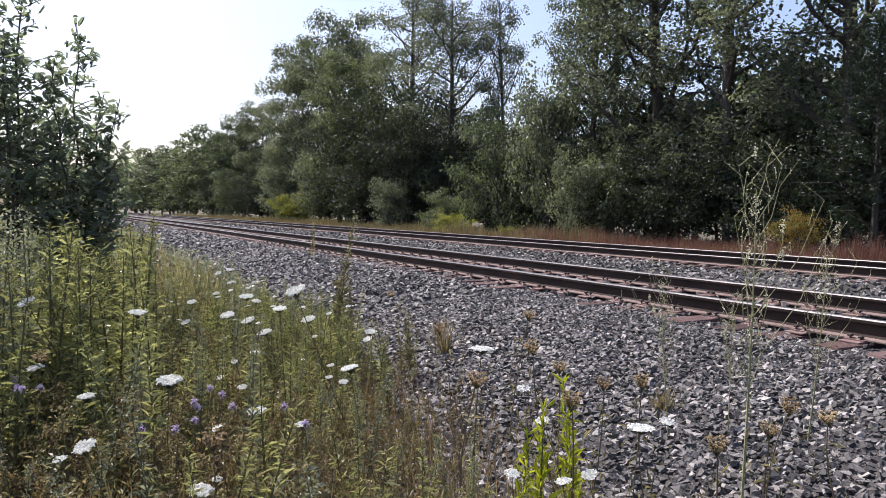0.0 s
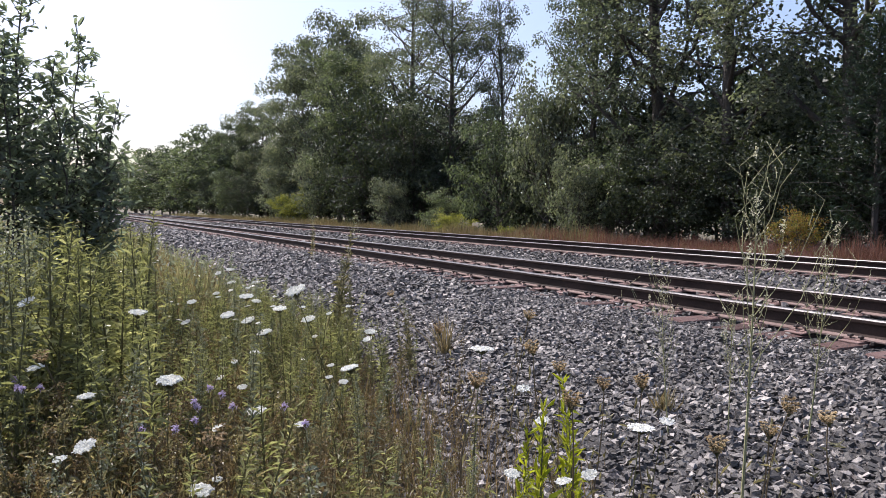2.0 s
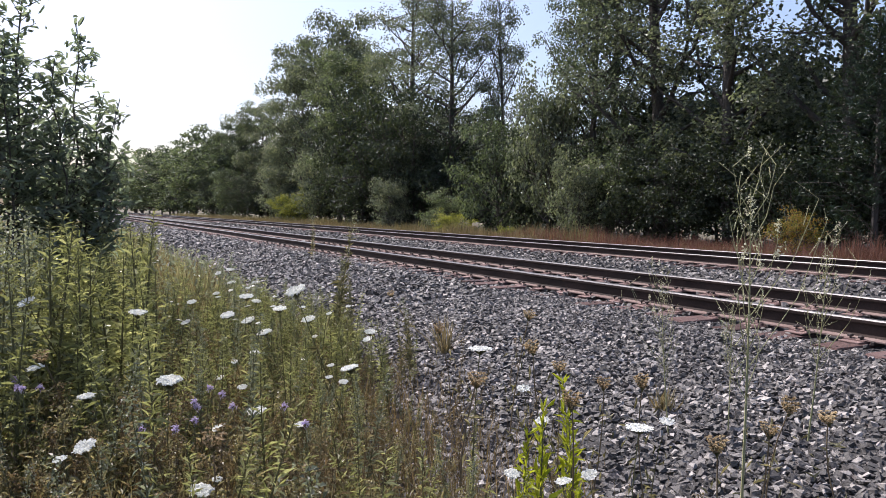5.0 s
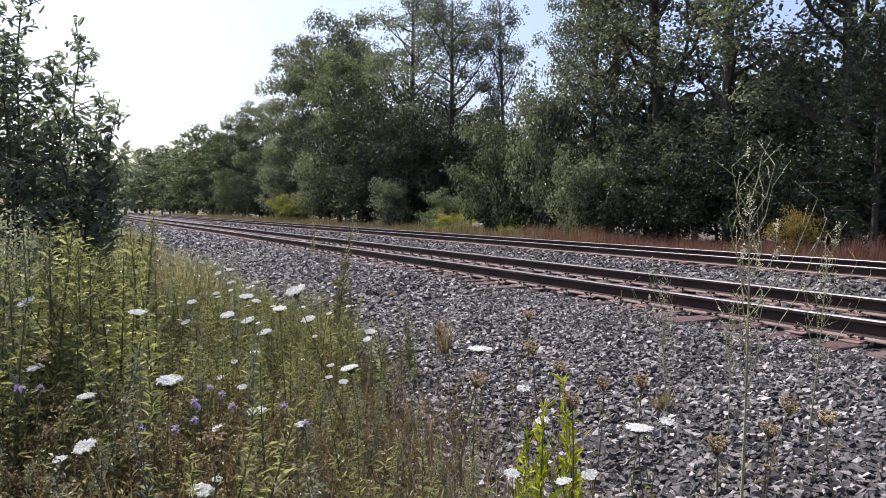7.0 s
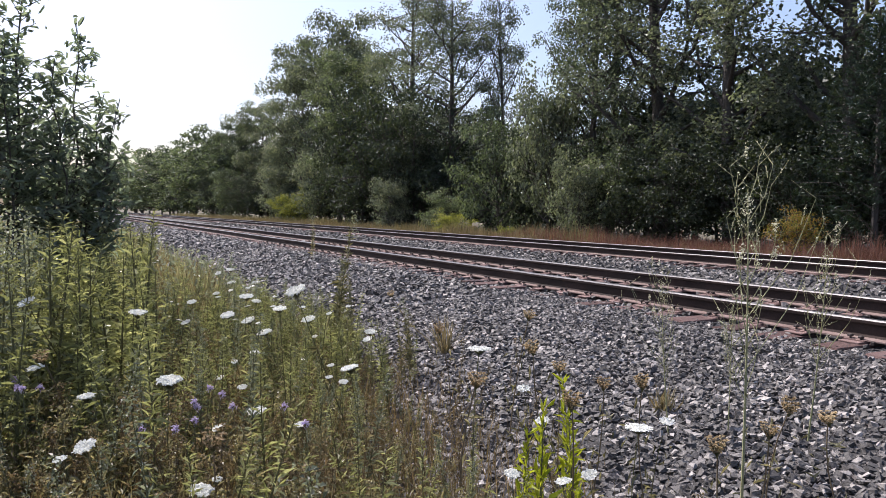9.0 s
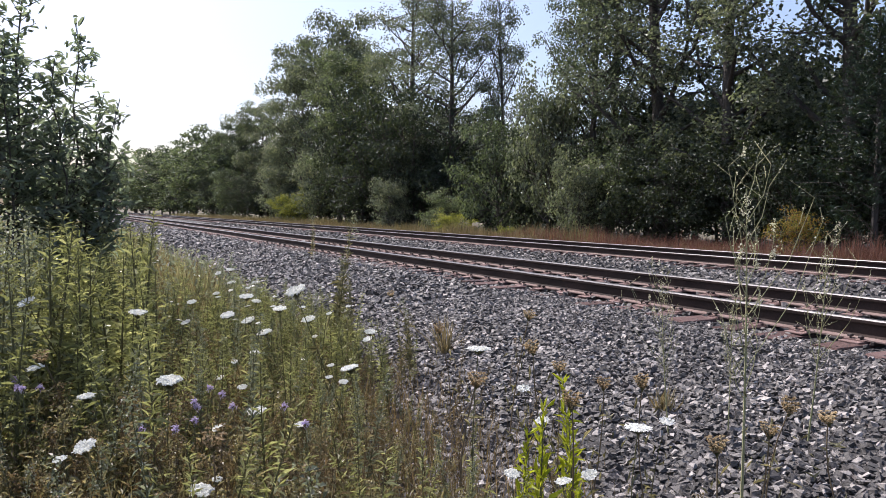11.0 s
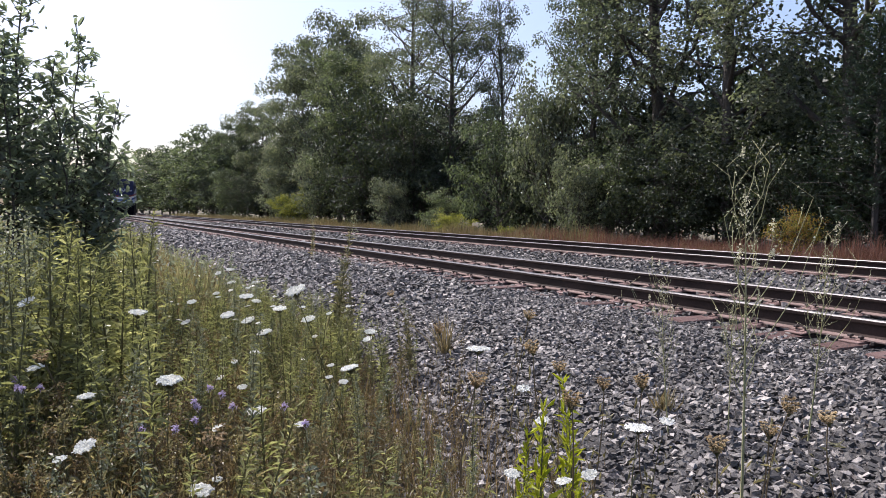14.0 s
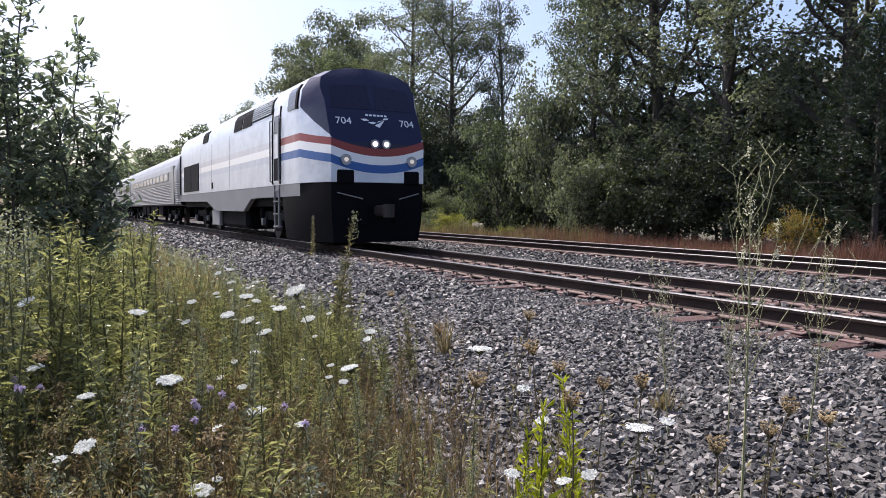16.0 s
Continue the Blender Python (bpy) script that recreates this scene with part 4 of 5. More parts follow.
def pine():
    """A young pine: whorls of drooping boughs with tufts of needles."""
    rng = np.random.default_rng(77)
    thing = tagged(new("pine_tree"), "young dark pine among the trees", "tree")
    paths = [[((0, 0, 0), 0.10), ((0.05, 0, 3), 0.07), ((0, 0.05, 6.5), 0.015)]]
    pos, out = [], []
    for k in range(70):
        z = 0.6 + 5.6 * k / 70
        az, reach = k * 2.4, (6.6 - z) * 0.36 + 0.2
        tip = np.array([cos(az) * reach, sin(az) * reach, z + 0.25 * reach])
        paths.append([((0, 0, z), 0.014), (tuple(tip * np.array([0.5, 0.5, 1.0])), 0.01), (tuple(tip), 0.004)])
        for _ in range(110):
            s = rng.uniform(0.2, 1.05)
            p = np.array([0, 0, z]) * (1 - s) + tip * s + rng.normal(0, 0.10, 3)
            pos.append(p)
            out.append(np.array([cos(az), sin(az), 0.7]))
    tv, tf = tubes(paths, 5)
    part_of("trunk", raw("trunk", tv, tf), BARK, thing)
    V, F = leaf_cloud(rng, np.array(pos), 0.16, 0.022, -0.1, np.array(out) * 0.9)
    part_of("needles", raw("needles", V, F), NEEDLE, thing)
    thing.matrix_basis = Matrix.Translation((18.2, 11.6, ground_z(18.2, 11.6)))


pine()


def snag(x, y, h, seed, label):
    """A bare tree: forked pale branches without leaves."""
    rng = np.random.default_rng(seed)
    thing = tagged(new("bare_tree"), label, "tree")
    paths = []

    def grow(p, d, length, r, depth):
        q = p + d * length
        paths.append([(p, r), ((p + q) / 2 + rng.normal(0, 0.03 * length, 3), r * 0.85), (q, r * 0.6)])
        if depth:
            for _ in range(3):
                e = d + rng.normal(0, 0.33, 3) + np.array([0, 0, 0.15])
                grow(p + d * length * rng.uniform(0.6, 1.0), e / np.linalg.norm(e), length * rng.uniform(0.5, 0.8), r * 0.55, depth - 1)

    grow(np.zeros(3), np.array([0, 0, 1.0]), h * 0.45, 0.012 * h, 4)
    tv, tf = tubes(paths, 4)
    part_of("trunk", raw("trunk", tv, tf), BARK_PALE, thing)
    thing.matrix_basis = Matrix.Translation((x, y, ground_z(x, y)))


snag(24.5, 36.4, 9.5, 3, "dead bare tree with pale forked branches")


# ---- the sapling at the verge ----
def sapling(seed, spires, label, x, y, leaf=0.075):
    """A leafy young tree: upright shoots from one base, close set with leaves."""
    rng = np.random.default_rng(seed)
    thing = tagged(new("sapling"), label, "tree", "saplings on the verge")
    paths, pos, out = [], [], []
    for (tx, ty, tz, dens, low, wid) in spires:
        top = np.array([tx, ty, tz])
        root = np.array([tx * 0.25, ty * 0.25, 0.0])
        n = 9
        pts = [root + (top - root) * (i / (n - 1)) + rng.normal(0, 0.03, 3) * (0.3 + i / n) for i in range(n)]
        pts[-1] = top
        paths.append([(p, 0.013 * (1 - i / n) + 0.0025) for i, p in enumerate(pts)])
        twigs = int(13 * tz)
        for k in range(twigs):
            t = low + (0.98 - low) * k / twigs
            i = min(n - 2, int(t * (n - 1)))
            p = pts[i] + (pts[i + 1] - pts[i]) * (t * (n - 1) - i)
            az = rng.uniform(0, 2 * pi)
            ln = wid * (1.02 - t) ** 0.8 * rng.uniform(0.6, 1.4) + 0.06
            d = np.array([cos(az), sin(az), rng.uniform(0.15, 0.8)])
            q = p + d * ln
            paths.append([(p, 0.005), ((p + q) / 2 + rng.normal(0, 0.02, 3), 0.0035), (q, 0.002)])
            for _ in range(max(2, int(0.98 * dens * (ln + 0.05)))):
                s = rng.uniform(0.1, 1.05)
                pos.append(p + (q - p) * s + rng.normal(0, 0.028, 3))
                out.append(d * 0.9)
        for _ in range(int(10 * dens / 30)):
            s = rng.uniform(0.78, 1.0)
            i = min(n - 2, int(s * (n - 1)))
            pos.append(pts[i] + (pts[i + 1] - pts[i]) * (s * (n - 1) - i) + rng.normal(0, 0.02, 3))
            out.append(np.array([rng.normal(), rng.normal(), 0.8]))
    tv, tf = tubes(paths, 5)
    part_of("trunk", raw("trunk", tv, tf), BARK, thing)
    V, F = leaf_cloud(rng, np.array(pos), leaf, leaf * 0.44, 0.45, np.array(out), 0.2, rounded=True)
    part_of("foliage", raw("foliage", V, F), LEAF_SAPLING, thing)
    thing.matrix_basis = Matrix.Translation((x, y, ground_z(x, y)))
    return thing


# tip x, y, z of each shoot from the base; leaves per metre; lowest twig; twig reach
sapling(41, [(0.20, 0.0, 2.99, 34, 0.42, 0.50), (0.42, 0.1, 2.39, 34, 0.40, 0.40), (0.54, -0.1, 2.33, 32, 0.42, 0.34), (0.60, 0.15, 1.93, 32, 0.42, 0.30), (0.02, -0.2, 2.62, 36, 0.38, 0.55), (0.16, 0.4, 2.2, 38, 0.36, 0.55),
             (0.10, -0.35, 2.1, 38, 0.36, 0.55), (0.30, 0.1, 2.1, 38, 0.36, 0.50), (-0.2, 0.25, 2.3, 38, 0.36, 0.55), (0.42, -0.2, 1.75, 38, 0.36, 0.42)],
        "young leafy tree with upright shoots on the verge", -0.02, 7.5, 0.085)
sapling(42, [(0.12, 0.1, 4.2, 38, 0.3, 0.55), (-0.35, -0.1, 4.0, 40, 0.3, 0.65), (-0.75, 0.2, 3.8, 40, 0.3, 0.65), (0.0, -0.2, 2.7, 40, 0.36, 0.55), (-0.4, 0.4, 3.1, 40, 0.36, 0.62), (-0.1, 0.25, 3.4, 38, 0.32, 0.52)],
        "taller dense leafy tree at the verge", -0.36, 7.35, 0.085)


# ---- grass beyond the tracks ----
def grass_belt(name, label, x0, x1, y0, y1, count, h0, h1, material, seed, width=0.012):
    rng = np.random.default_rng(seed)
    x, y = rng.uniform(x0, x1, count), y0 + (y1 - y0) * rng.uniform(0, 1, count) ** 1.6
    z = np.array([ground_z(a, b) for a, b in zip(x, y)])
    patch = np.array([0.55 + 0.75 * (noise.noise((a * 0.7, b * 0.45, seed)) + 0.5) for a, b in zip(x, y)]).clip(0.3, 1.3)
    h = rng.uniform(h0, h1, count) * patch
    roots = np.stack([x, y, z - 0.02], 1)
    tips = roots + np.stack([rng.normal(0, 0.16, count) * h, rng.normal(0, 0.16, count) * h, h], 1)
    V, F = strips(roots, tips, width, 0.05, rng)
    tagged(part_of(name, raw(name, V, F), material), label, "grass", kind="stuff")


grass_belt("russet_grass", "russet dry grass in front of the wood", 15.2, 18.2, 8, 27, 26000, 0.32, 0.8, RED_GRASS, 1, 0.012)
grass_belt("tan_grass", "tan dry grass beside the far track", 14.6, 18.4, 22, 110, 30000, 0.3, 0.75, TAN_GRASS, 2, 0.022)
grass_belt("green_weeds", "low green weeds at the wood's edge", 15.8, 18.6, 20, 130, 16000, 0.3, 0.9, WEED, 3, 0.03)
grass_belt("shade_grass", "sparse dry grass under the trees", 16.5, 21, 6, 30, 9000, 0.2, 0.6, TAN_GRASS, 4, 0.014)
grass_belt("track_grass", "thin dry grass at the far track's ballast edge", 14.1, 15.4, 8, 90, 6000, 0.08, 0.4, TAN_GRASS, 5, 0.012)

# ---- weeds on the near verge ----
def verge_points(rng, n, y0, y1, x_min=-5.0, power=1.5, over=0.0):
    pts = []
    while len(pts) < n:
        y = y0 + (y1 - y0) * rng.uniform() ** power
        x = rng.uniform(max(x_min, -0.22 * y - 0.9), verge_edge(y) + over)
        pts.append((x, y))
    return np.array(pts)


def verge_grass(name, label, count, y0, y1, h0, h1, material, seed, width, power=1.5, over=0.05):
    rng = np.random.default_rng(seed)
    p = verge_points(rng, count, y0, y1, power=power, over=over)
    z = np.array([ground_z(a, b) for a, b in p])
    h = rng.uniform(h0, h1, count) * np.array([0.8 + 0.6 * noise.noise((a * 1.3, b * 1.3, seed)) for a, b in p])
    edge = np.array([min(1.0, 0.35 + 0.9 * max(0.0, verge_edge(b) - a)) for a, b in p])
    h *= edge
    roots = np.stack([p[:, 0], p[:, 1], z - 0.02], 1)
    tips = roots + np.stack([rng.normal(0.06, 0.2, count) * h, rng.normal(-0.03, 0.2, count) * h, h], 1)
    V, F = strips(roots, tips, width, 0.04, rng)
    tagged(part_of(name, raw(name, V, F), material), label, "grass", kind="stuff")


verge_grass("verge_grass", "dry olive and brown grass of the verge", 17000, 1.3, 9, 0.2, 0.5, BLADE, 11, 0.006)
verge_grass("verge_herbs", "green herb stems among the grass", 3200, 1.5, 12, 0.25, 0.55, WEED, 12, 0.007)
verge_grass("far_verge_grass", "tall weeds along the line", 16000, 8, 60, 0.3, 0.85, BLADE, 13, 0.014, 1.3)
verge_grass("far_verge_herbs", "green weeds along the line", 12000, 8, 60, 0.3, 0.9, WEED, 14, 0.02, 1.3)


def edge_grass():
    """Thin dry stems that come up through the near stones."""
    rng = np.random.default_rng(18)
    y = rng.uniform(1.2, 5.5, 1500)
    x = np.array([verge_edge(b) for b in y]) + np.abs(rng.normal(0, 0.38, 1500)) - 0.1
    h = rng.uniform(0.08, 0.34, 1500) * (1.1 - 0.5 * np.clip(x - 1.6, 0, 1.5))
    roots = np.stack([x, y, np.array([ground_z(a, b) for a, b in zip(x, y)])], 1)
    tips = roots + np.stack([rng.normal(0, 0.25, 1500) * h, rng.normal(0, 0.25, 1500) * h, h], 1)
    V, F = strips(roots, tips, 0.004, 0.03, rng)
    tagged(part_of("edge_grass", raw("edge_grass", V, F), BLADE), "thin dry stems at the gravel's edge", "grass", kind="stuff")


edge_grass()


def outer_grass():
    """The verge goes on round and behind the camera."""
    rng = np.random.default_rng(29)
    y = rng.uniform(-7, 16, 15000)
    x = rng.uniform(-11, 1.2, 15000)
    keep = [(b < 1.4 and a < verge_edge(b)) or a < -0.22 * b - 0.8 for a, b in zip(x, y)]
    x, y = x[keep], y[keep]
    n = len(x)
    h = rng.uniform(0.15, 0.45, n) * np.clip(np.hypot(x, y) / 1.5, 0.25, 1.0)
    roots = np.stack([x, y, np.array([ground_z(a, b) for a, b in zip(x, y)]) - 0.02], 1)
    tips = roots + np.stack([rng.normal(0, 0.3, n) * h, rng.normal(0, 0.3, n) * h, h], 1)
    V, F = strips(roots, tips, 0.022, 0.04, rng)
    tagged(part_of("outer_grass", raw("outer_grass", V, F), BLADE), "dry olive grass further back on the verge", "grass", kind="stuff")


outer_grass()


def small_leaves(name, label, count, y0, y1, h1, material, seed, size):
    """The fine leaves of the herb layer."""
    rng = np.random.default_rng(seed)
    p = verge_points(rng, count, y0, y1, power=1.5)
    edge = np.array([min(1.0, 0.3 + 0.9 * max(0.0, verge_edge(b) - a)) for a, b in p])
    z = np.array([ground_z(a, b) for a, b in p]) + rng.uniform(0.02, 1.0, count) ** 1.1 * h1 * edge
    pos = np.stack([p[:, 0], p[:, 1], z], 1)
    V, F = leaf_cloud(rng, pos, size, size * 0.28, -0.3)
    tagged(part_of(name, raw(name, V, F), material), label, "weeds", kind="stuff")


small_leaves("herb_leaves", "small olive leaves of the verge weeds", 20000, 1.5, 9, 0.45, WEED, 15, 0.035)
small_leaves("dry_leaves", "small brown dried leaves of the verge weeds", 18000, 1.5, 9, 0.42, BLADE, 16, 0.034)
small_leaves("far_herb_leaves", "leaves of the weeds along the line", 12000, 8, 40, 0.8, WEED_GREY, 17, 0.09)


def leafy_stalk(name, label, category, seed, h, n, leaf, width, material, stem, group, flower=None, taper=0.75, up=0.5):
    """A single upright stalk, clothed with narrow leaves."""
    rng = np.random.default_rng(seed)
    thing = tagged(new(name), label, category, group)
    bend = rng.normal(0, 0.06, 2) * h
    spine = [(np.array([bend[0] * t * t, bend[1] * t * t, h * t]), 0.006 * (1 - t) + 0.0015) for t in np.linspace(0, 1, 7)]
    tv, tf = tubes([spine], 5)
    part_of("stem", raw("stem", tv, tf), stem, thing)
    pos, out, scale = [], [], []
    for k in range(n):
        t = 0.12 + 0.88 * (k / n)
        if rng.uniform() < 0.2:
            continue
        az = k * 2.4 + rng.normal(0, 0.6)
        i = min(5, int(t * 6))
        p = spine[i][0] + (spine[i + 1][0] - spine[i][0]) * (t * 6 - i)
        ln = leaf * (1 - taper * t ** 2) * rng.uniform(0.55, 1.35)
        d = np.array([cos(az), sin(az), up * rng.uniform(-0.3, 2.0)])
        d /= np.linalg.norm(d)
        pos.append(p + d * ln * 0.5)
        out.append(d * 3.5)
        scale.append(ln / leaf)
    pos, out, scale = np.array(pos), np.array(out), np.array(scale)
    V, F = leaf_cloud(rng, pos, leaf, width, 0.0, out, 0.15)
    c = np.repeat(pos, 4, axis=0)
    V = c + (V - c) * np.repeat(scale, 4)[:, None]
    part_of("foliage", raw("foliage", V, F), material, thing)
    if flower:
        fp = np.array([spine[-1][0] + np.array([rng.normal(0, 0.02), rng.normal(0, 0.02), rng.uniform(-0.16 * h, 0.03)]) for _ in range(70)])
        V, F = leaf_cloud(rng, fp, 0.018, 0.012, 0.0)
        tagged(part_of("flower_spike", raw("flower_spike", V, F), flower, thing), kind="stuff")
    return thing


STALKS = [leafy_stalk("goldenrod", "green goldenrod stalk with narrow leaves on the verge", "wild plant", 61 + i, 0.85, 150, 0.082, 0.0125, WEED_FRESH, STEM, "goldenrods on the verge", None, 0.6, 0.5) for i in range(3)] + \
         [leafy_stalk("mugwort", "grey-green mugwort stalk with a tapering spike", "wild plant", 71 + i, 0.95, 130, 0.08, 0.015, WEED_GREY, STEM, "mugworts on the verge", WEED_GREY, 0.85, 0.9) for i in range(2)] + \
         [leafy_stalk("dock", "dried brown weed stalk with small leaves", "wild plant", 81 + i, 0.6, 60, 0.06, 0.012, BLADE, STEM_DRY, "dried stalks on the verge", BLADE, 0.7, 0.8) for i in range(2)] + \
         [leafy_stalk("fine_herb", lab, "wild plant", 86 + i, 0.58, 150, 0.036, 0.007, mat, st, "fine herbs on the verge", top, 0.5, 1.2) for i, (lab, mat, st, top) in enumerate((
             ("thin olive herb stalk with tiny leaves", WEED, STEM, WEED), ("thin browning herb stalk with a pale seed spike", BLADE, STEM_DRY, TAN_GRASS)))]


def set_out(k, x, y, s, seed, tilt=0.07):
    rng = random.Random(seed)
    m = Matrix.LocRotScale((x, y, ground_z(x, y) - 0.01), Euler((rng.gauss(0, tilt), rng.gauss(0, tilt), rng.uniform(0, 6.28))), (s, s, s))
    ob = STALKS[k]
    if ob.name in used:
        return copy_thing(ob, m)
    used.add(ob.name)
    ob.matrix_basis = m
    return ob


rng = np.random.default_rng(8)
for i, (x, y) in enumerate(verge_points(rng, 300, 2.4, 12, power=1.2, over=-0.1)):
    room = min(1.0, 0.5 + 0.5 * (verge_edge(y) - x))
    tall = 0.68 + 0.55 * min(1.0, max(0.0, (y - 2.5) / 3.0)) - 0.5 * max(0.0, min(1.0, (x - 0.3) / 0.8))
    k = rng.choice(9, p=[0.15, 0.15, 0.14, 0.13, 0.12, 0.10, 0.09, 0.06, 0.06] if y > 3.3 else [0.02, 0.02, 0.02, 0.04, 0.04, 0.23, 0.23, 0.22, 0.18])
    set_out(int(k), x, y, tall * room * rng.uniform(0.75, 1.15), 900 + i)
for i in range(40):
    set_out(int(rng.integers(0, 3)), rng.uniform(-0.5, 0.45), rng.uniform(3.5, 5.2), rng.uniform(1.1, 1.5), 2600 + i)
for i in range(70):
    y = rng.uniform(4.0, 7.0)
    set_out(int(rng.integers(0, 3)), rng.uniform(0.45, verge_edge(y) + 0.12), y, rng.uniform(0.55, 0.85), 2700 + i)


def weed_stand(name, label, count, y0, y1, lo, hi, odds, seed, over=0.0, x_min=-5.0):
    """A close stand of small stalks, too many to tell apart."""
    rng = np.random.default_rng(seed)
    got = {}
    for x, y in verge_points(rng, count, y0, y1, x_min, 1.15, over):
        ob = STALKS[rng.choice(9, p=odds)]
        sc = rng.uniform(lo, hi) * min(1.0, 0.55 + 0.5 * max(0.0, verge_edge(y) - x))
        m = Matrix.LocRotScale((x, y, ground_z(x, y) - 0.01), Euler((rng.normal(0, 0.14), rng.normal(0, 0.14), rng.uniform(0, 6.28))), (sc, sc, sc))
        M = np.array(m)
        for ch in ob.children:
            me = ch.data
            if me.name not in DATA:
                v = np.empty(len(me.vertices) * 3, dtype=np.float32)
                me.vertices.foreach_get("co", v)
                n = len(me.polygons[0].vertices)
                f = np.empty(len(me.loops), dtype=np.int32)
                me.loops.foreach_get("vertex_index", f)
                DATA[me.name] = (v.reshape(-1, 3), f.reshape(-1, n))
            v, f = DATA[me.name]
            if f.shape[1] == 4:
                f = np.concatenate([f[:, [0, 1, 2]], f[:, [0, 2, 3]]])
            V, F, n = got.setdefault(me.materials[0].name, ([], [], [0]))
            V.append(v @ M[:3, :3].T + M[:3, 3])
            F.append(f + n[0])
            n[0] += len(v)
    for mat, (V, F, n) in got.items():
        tagged(part_of(name, raw(name, np.concatenate(V), np.concatenate(F)), bpy.data.materials[mat]), label, "weeds", kind="stuff")


DATA = {}
weed_stand("near_weeds", "fine olive and browning herbs of the near verge", 760, 1.45, 3.7, 0.45, 0.95, [0.02, 0.02, 0.02, 0.03, 0.03, 0.19, 0.19, 0.29, 0.21], 51, 0.12)
weed_stand("low_weeds", "low leafy weeds and dried stalks of the verge", 420, 3.3, 6.0, 0.4, 0.8, [0.14, 0.14, 0.14, 0.10, 0.10, 0.09, 0.09, 0.11, 0.09], 54, 0.1)
weed_stand("edge_weeds", "upright green weeds at the ballast's edge", 200, 4.9, 7.2, 0.6, 0.95, [0.20, 0.20, 0.20, 0.06, 0.06, 0.07, 0.07, 0.08, 0.06], 53, 0.1, 0.9)
weed_stand("line_weeds", "leafy weeds along the line", 420, 6.0, 26, 0.75, 1.05, [0.2, 0.2, 0.2, 0.12, 0.12, 0.08, 0.08, 0.0, 0.0], 52, -0.1)
# the stand of tall mugwort at the foot of the saplings
for i in range(10):
    set_out(3 + i % 2, rng.uniform(-0.5, 0.15), rng.uniform(3.9, 4.6), rng.uniform(1.2, 1.4), 1350 + i, 0.04)
for i in range(14):
    set_out(3 + i % 2, rng.uniform(-0.6, 0.1), rng.uniform(4.0, 5.2), rng.uniform(1.0, 1.32), 1300 + i)
for i in range(70):
    set_out(int(rng.integers(0, 3)), *(lambda b: (rng.uniform(-0.35, 0.11 * b), b))(rng.uniform(4.2, 11)), rng.uniform(1.05, 1.4), 1400 + i)
# the tall stalk that stands up before the rails
TALL_WEED = leafy_stalk("horseweed", "tall pale green horseweed standing at the ballast edge", "wild plant", 90, 1.27, 240, 0.13, 0.016, WEED, STEM, "horseweeds at the ballast edge", WEED_GREY, 0.8, 0.9)
TALL_AT = (2.06, 5.88, ground_z(2.06, 5.88))
TALL_WEED.matrix_basis = Matrix.Translation(TALL_AT)
for x, y, k in ((1.98, 5.72, 0.72), (2.14, 5.78, 0.62), (2.03, 5.6, 0.55), (2.36, 5.1, 0.5), (2.42, 5.2, 0.42), (2.2, 4.9, 0.42), (4.75, 15.2, 0.75)):
    copy_thing(TALL_WEED, Matrix.LocRotScale((x, y, ground_z(x, y)), Euler((0.04, -0.05, x * 7)), (k, k, k)))
for i, (x, y, s) in enumerate(((2.0, 5.7, 0.7), (2.16, 6.0, 0.6), (1.9, 6.1, 0.7), (2.3, 5.4, 0.5), (2.1, 5.2, 0.55), (2.35, 5.0, 0.45))):
    set_out(i % 3, x, y, s, 1500 + i)
LIME = leafy_stalk("lime_weed", "bright lime-green leafy weed at the gravel's edge", "wild plant", 95, 0.62, 80, 0.095, 0.015, WEED_LIME, STEM, "lime weeds at the gravel", None, 0.35, 2.2)
LIME.matrix_basis = pose(1.50, 2.15, ground_z(1.5, 2.15), 0, 2, 0)
for x, y, s in ((1.46, 2.2, 0.85), (1.86, 2.42, 1.0), (1.54, 2.24, 0.7), (1.82, 2.36, 0.8), (1.6, 2.1, 0.5)):
    copy_thing(LIME, Matrix.LocRotScale((x, y, ground_z(x, y)), Euler((0.05, -0.04, x * 9)), (s, s, s)))


# ---- flowers ----
def umbel(seed, r, material, cup=0.25, florets=34):
    """A flat head of many small clusters on rays, hung about its stem's top."""
    rng = np.random.default_rng(seed)
    paths, pos = [], []
    for k in range(florets):
        a, d = k * 2.4, r * sqrt((k + 0.5) / florets)
        c = np.array([cos(a) * d, sin(a) * d, cup * d * d / r])
        paths.append([((0, 0, -0.6 * r), 0.0012), (tuple(c), 0.0009)])
        for _ in range(13):
            pos.append(c + rng.normal(0, 0.12 * r, 3) * np.array([1, 1, 0.09]))
    V, F = leaf_cloud(rng, np.array(pos), 0.30 * r, 0.27 * r, 0.0, None, 0.1, np.array([0, 0, 1.2]))
    return raw("flower_head", V, F), tubes(paths, 3)


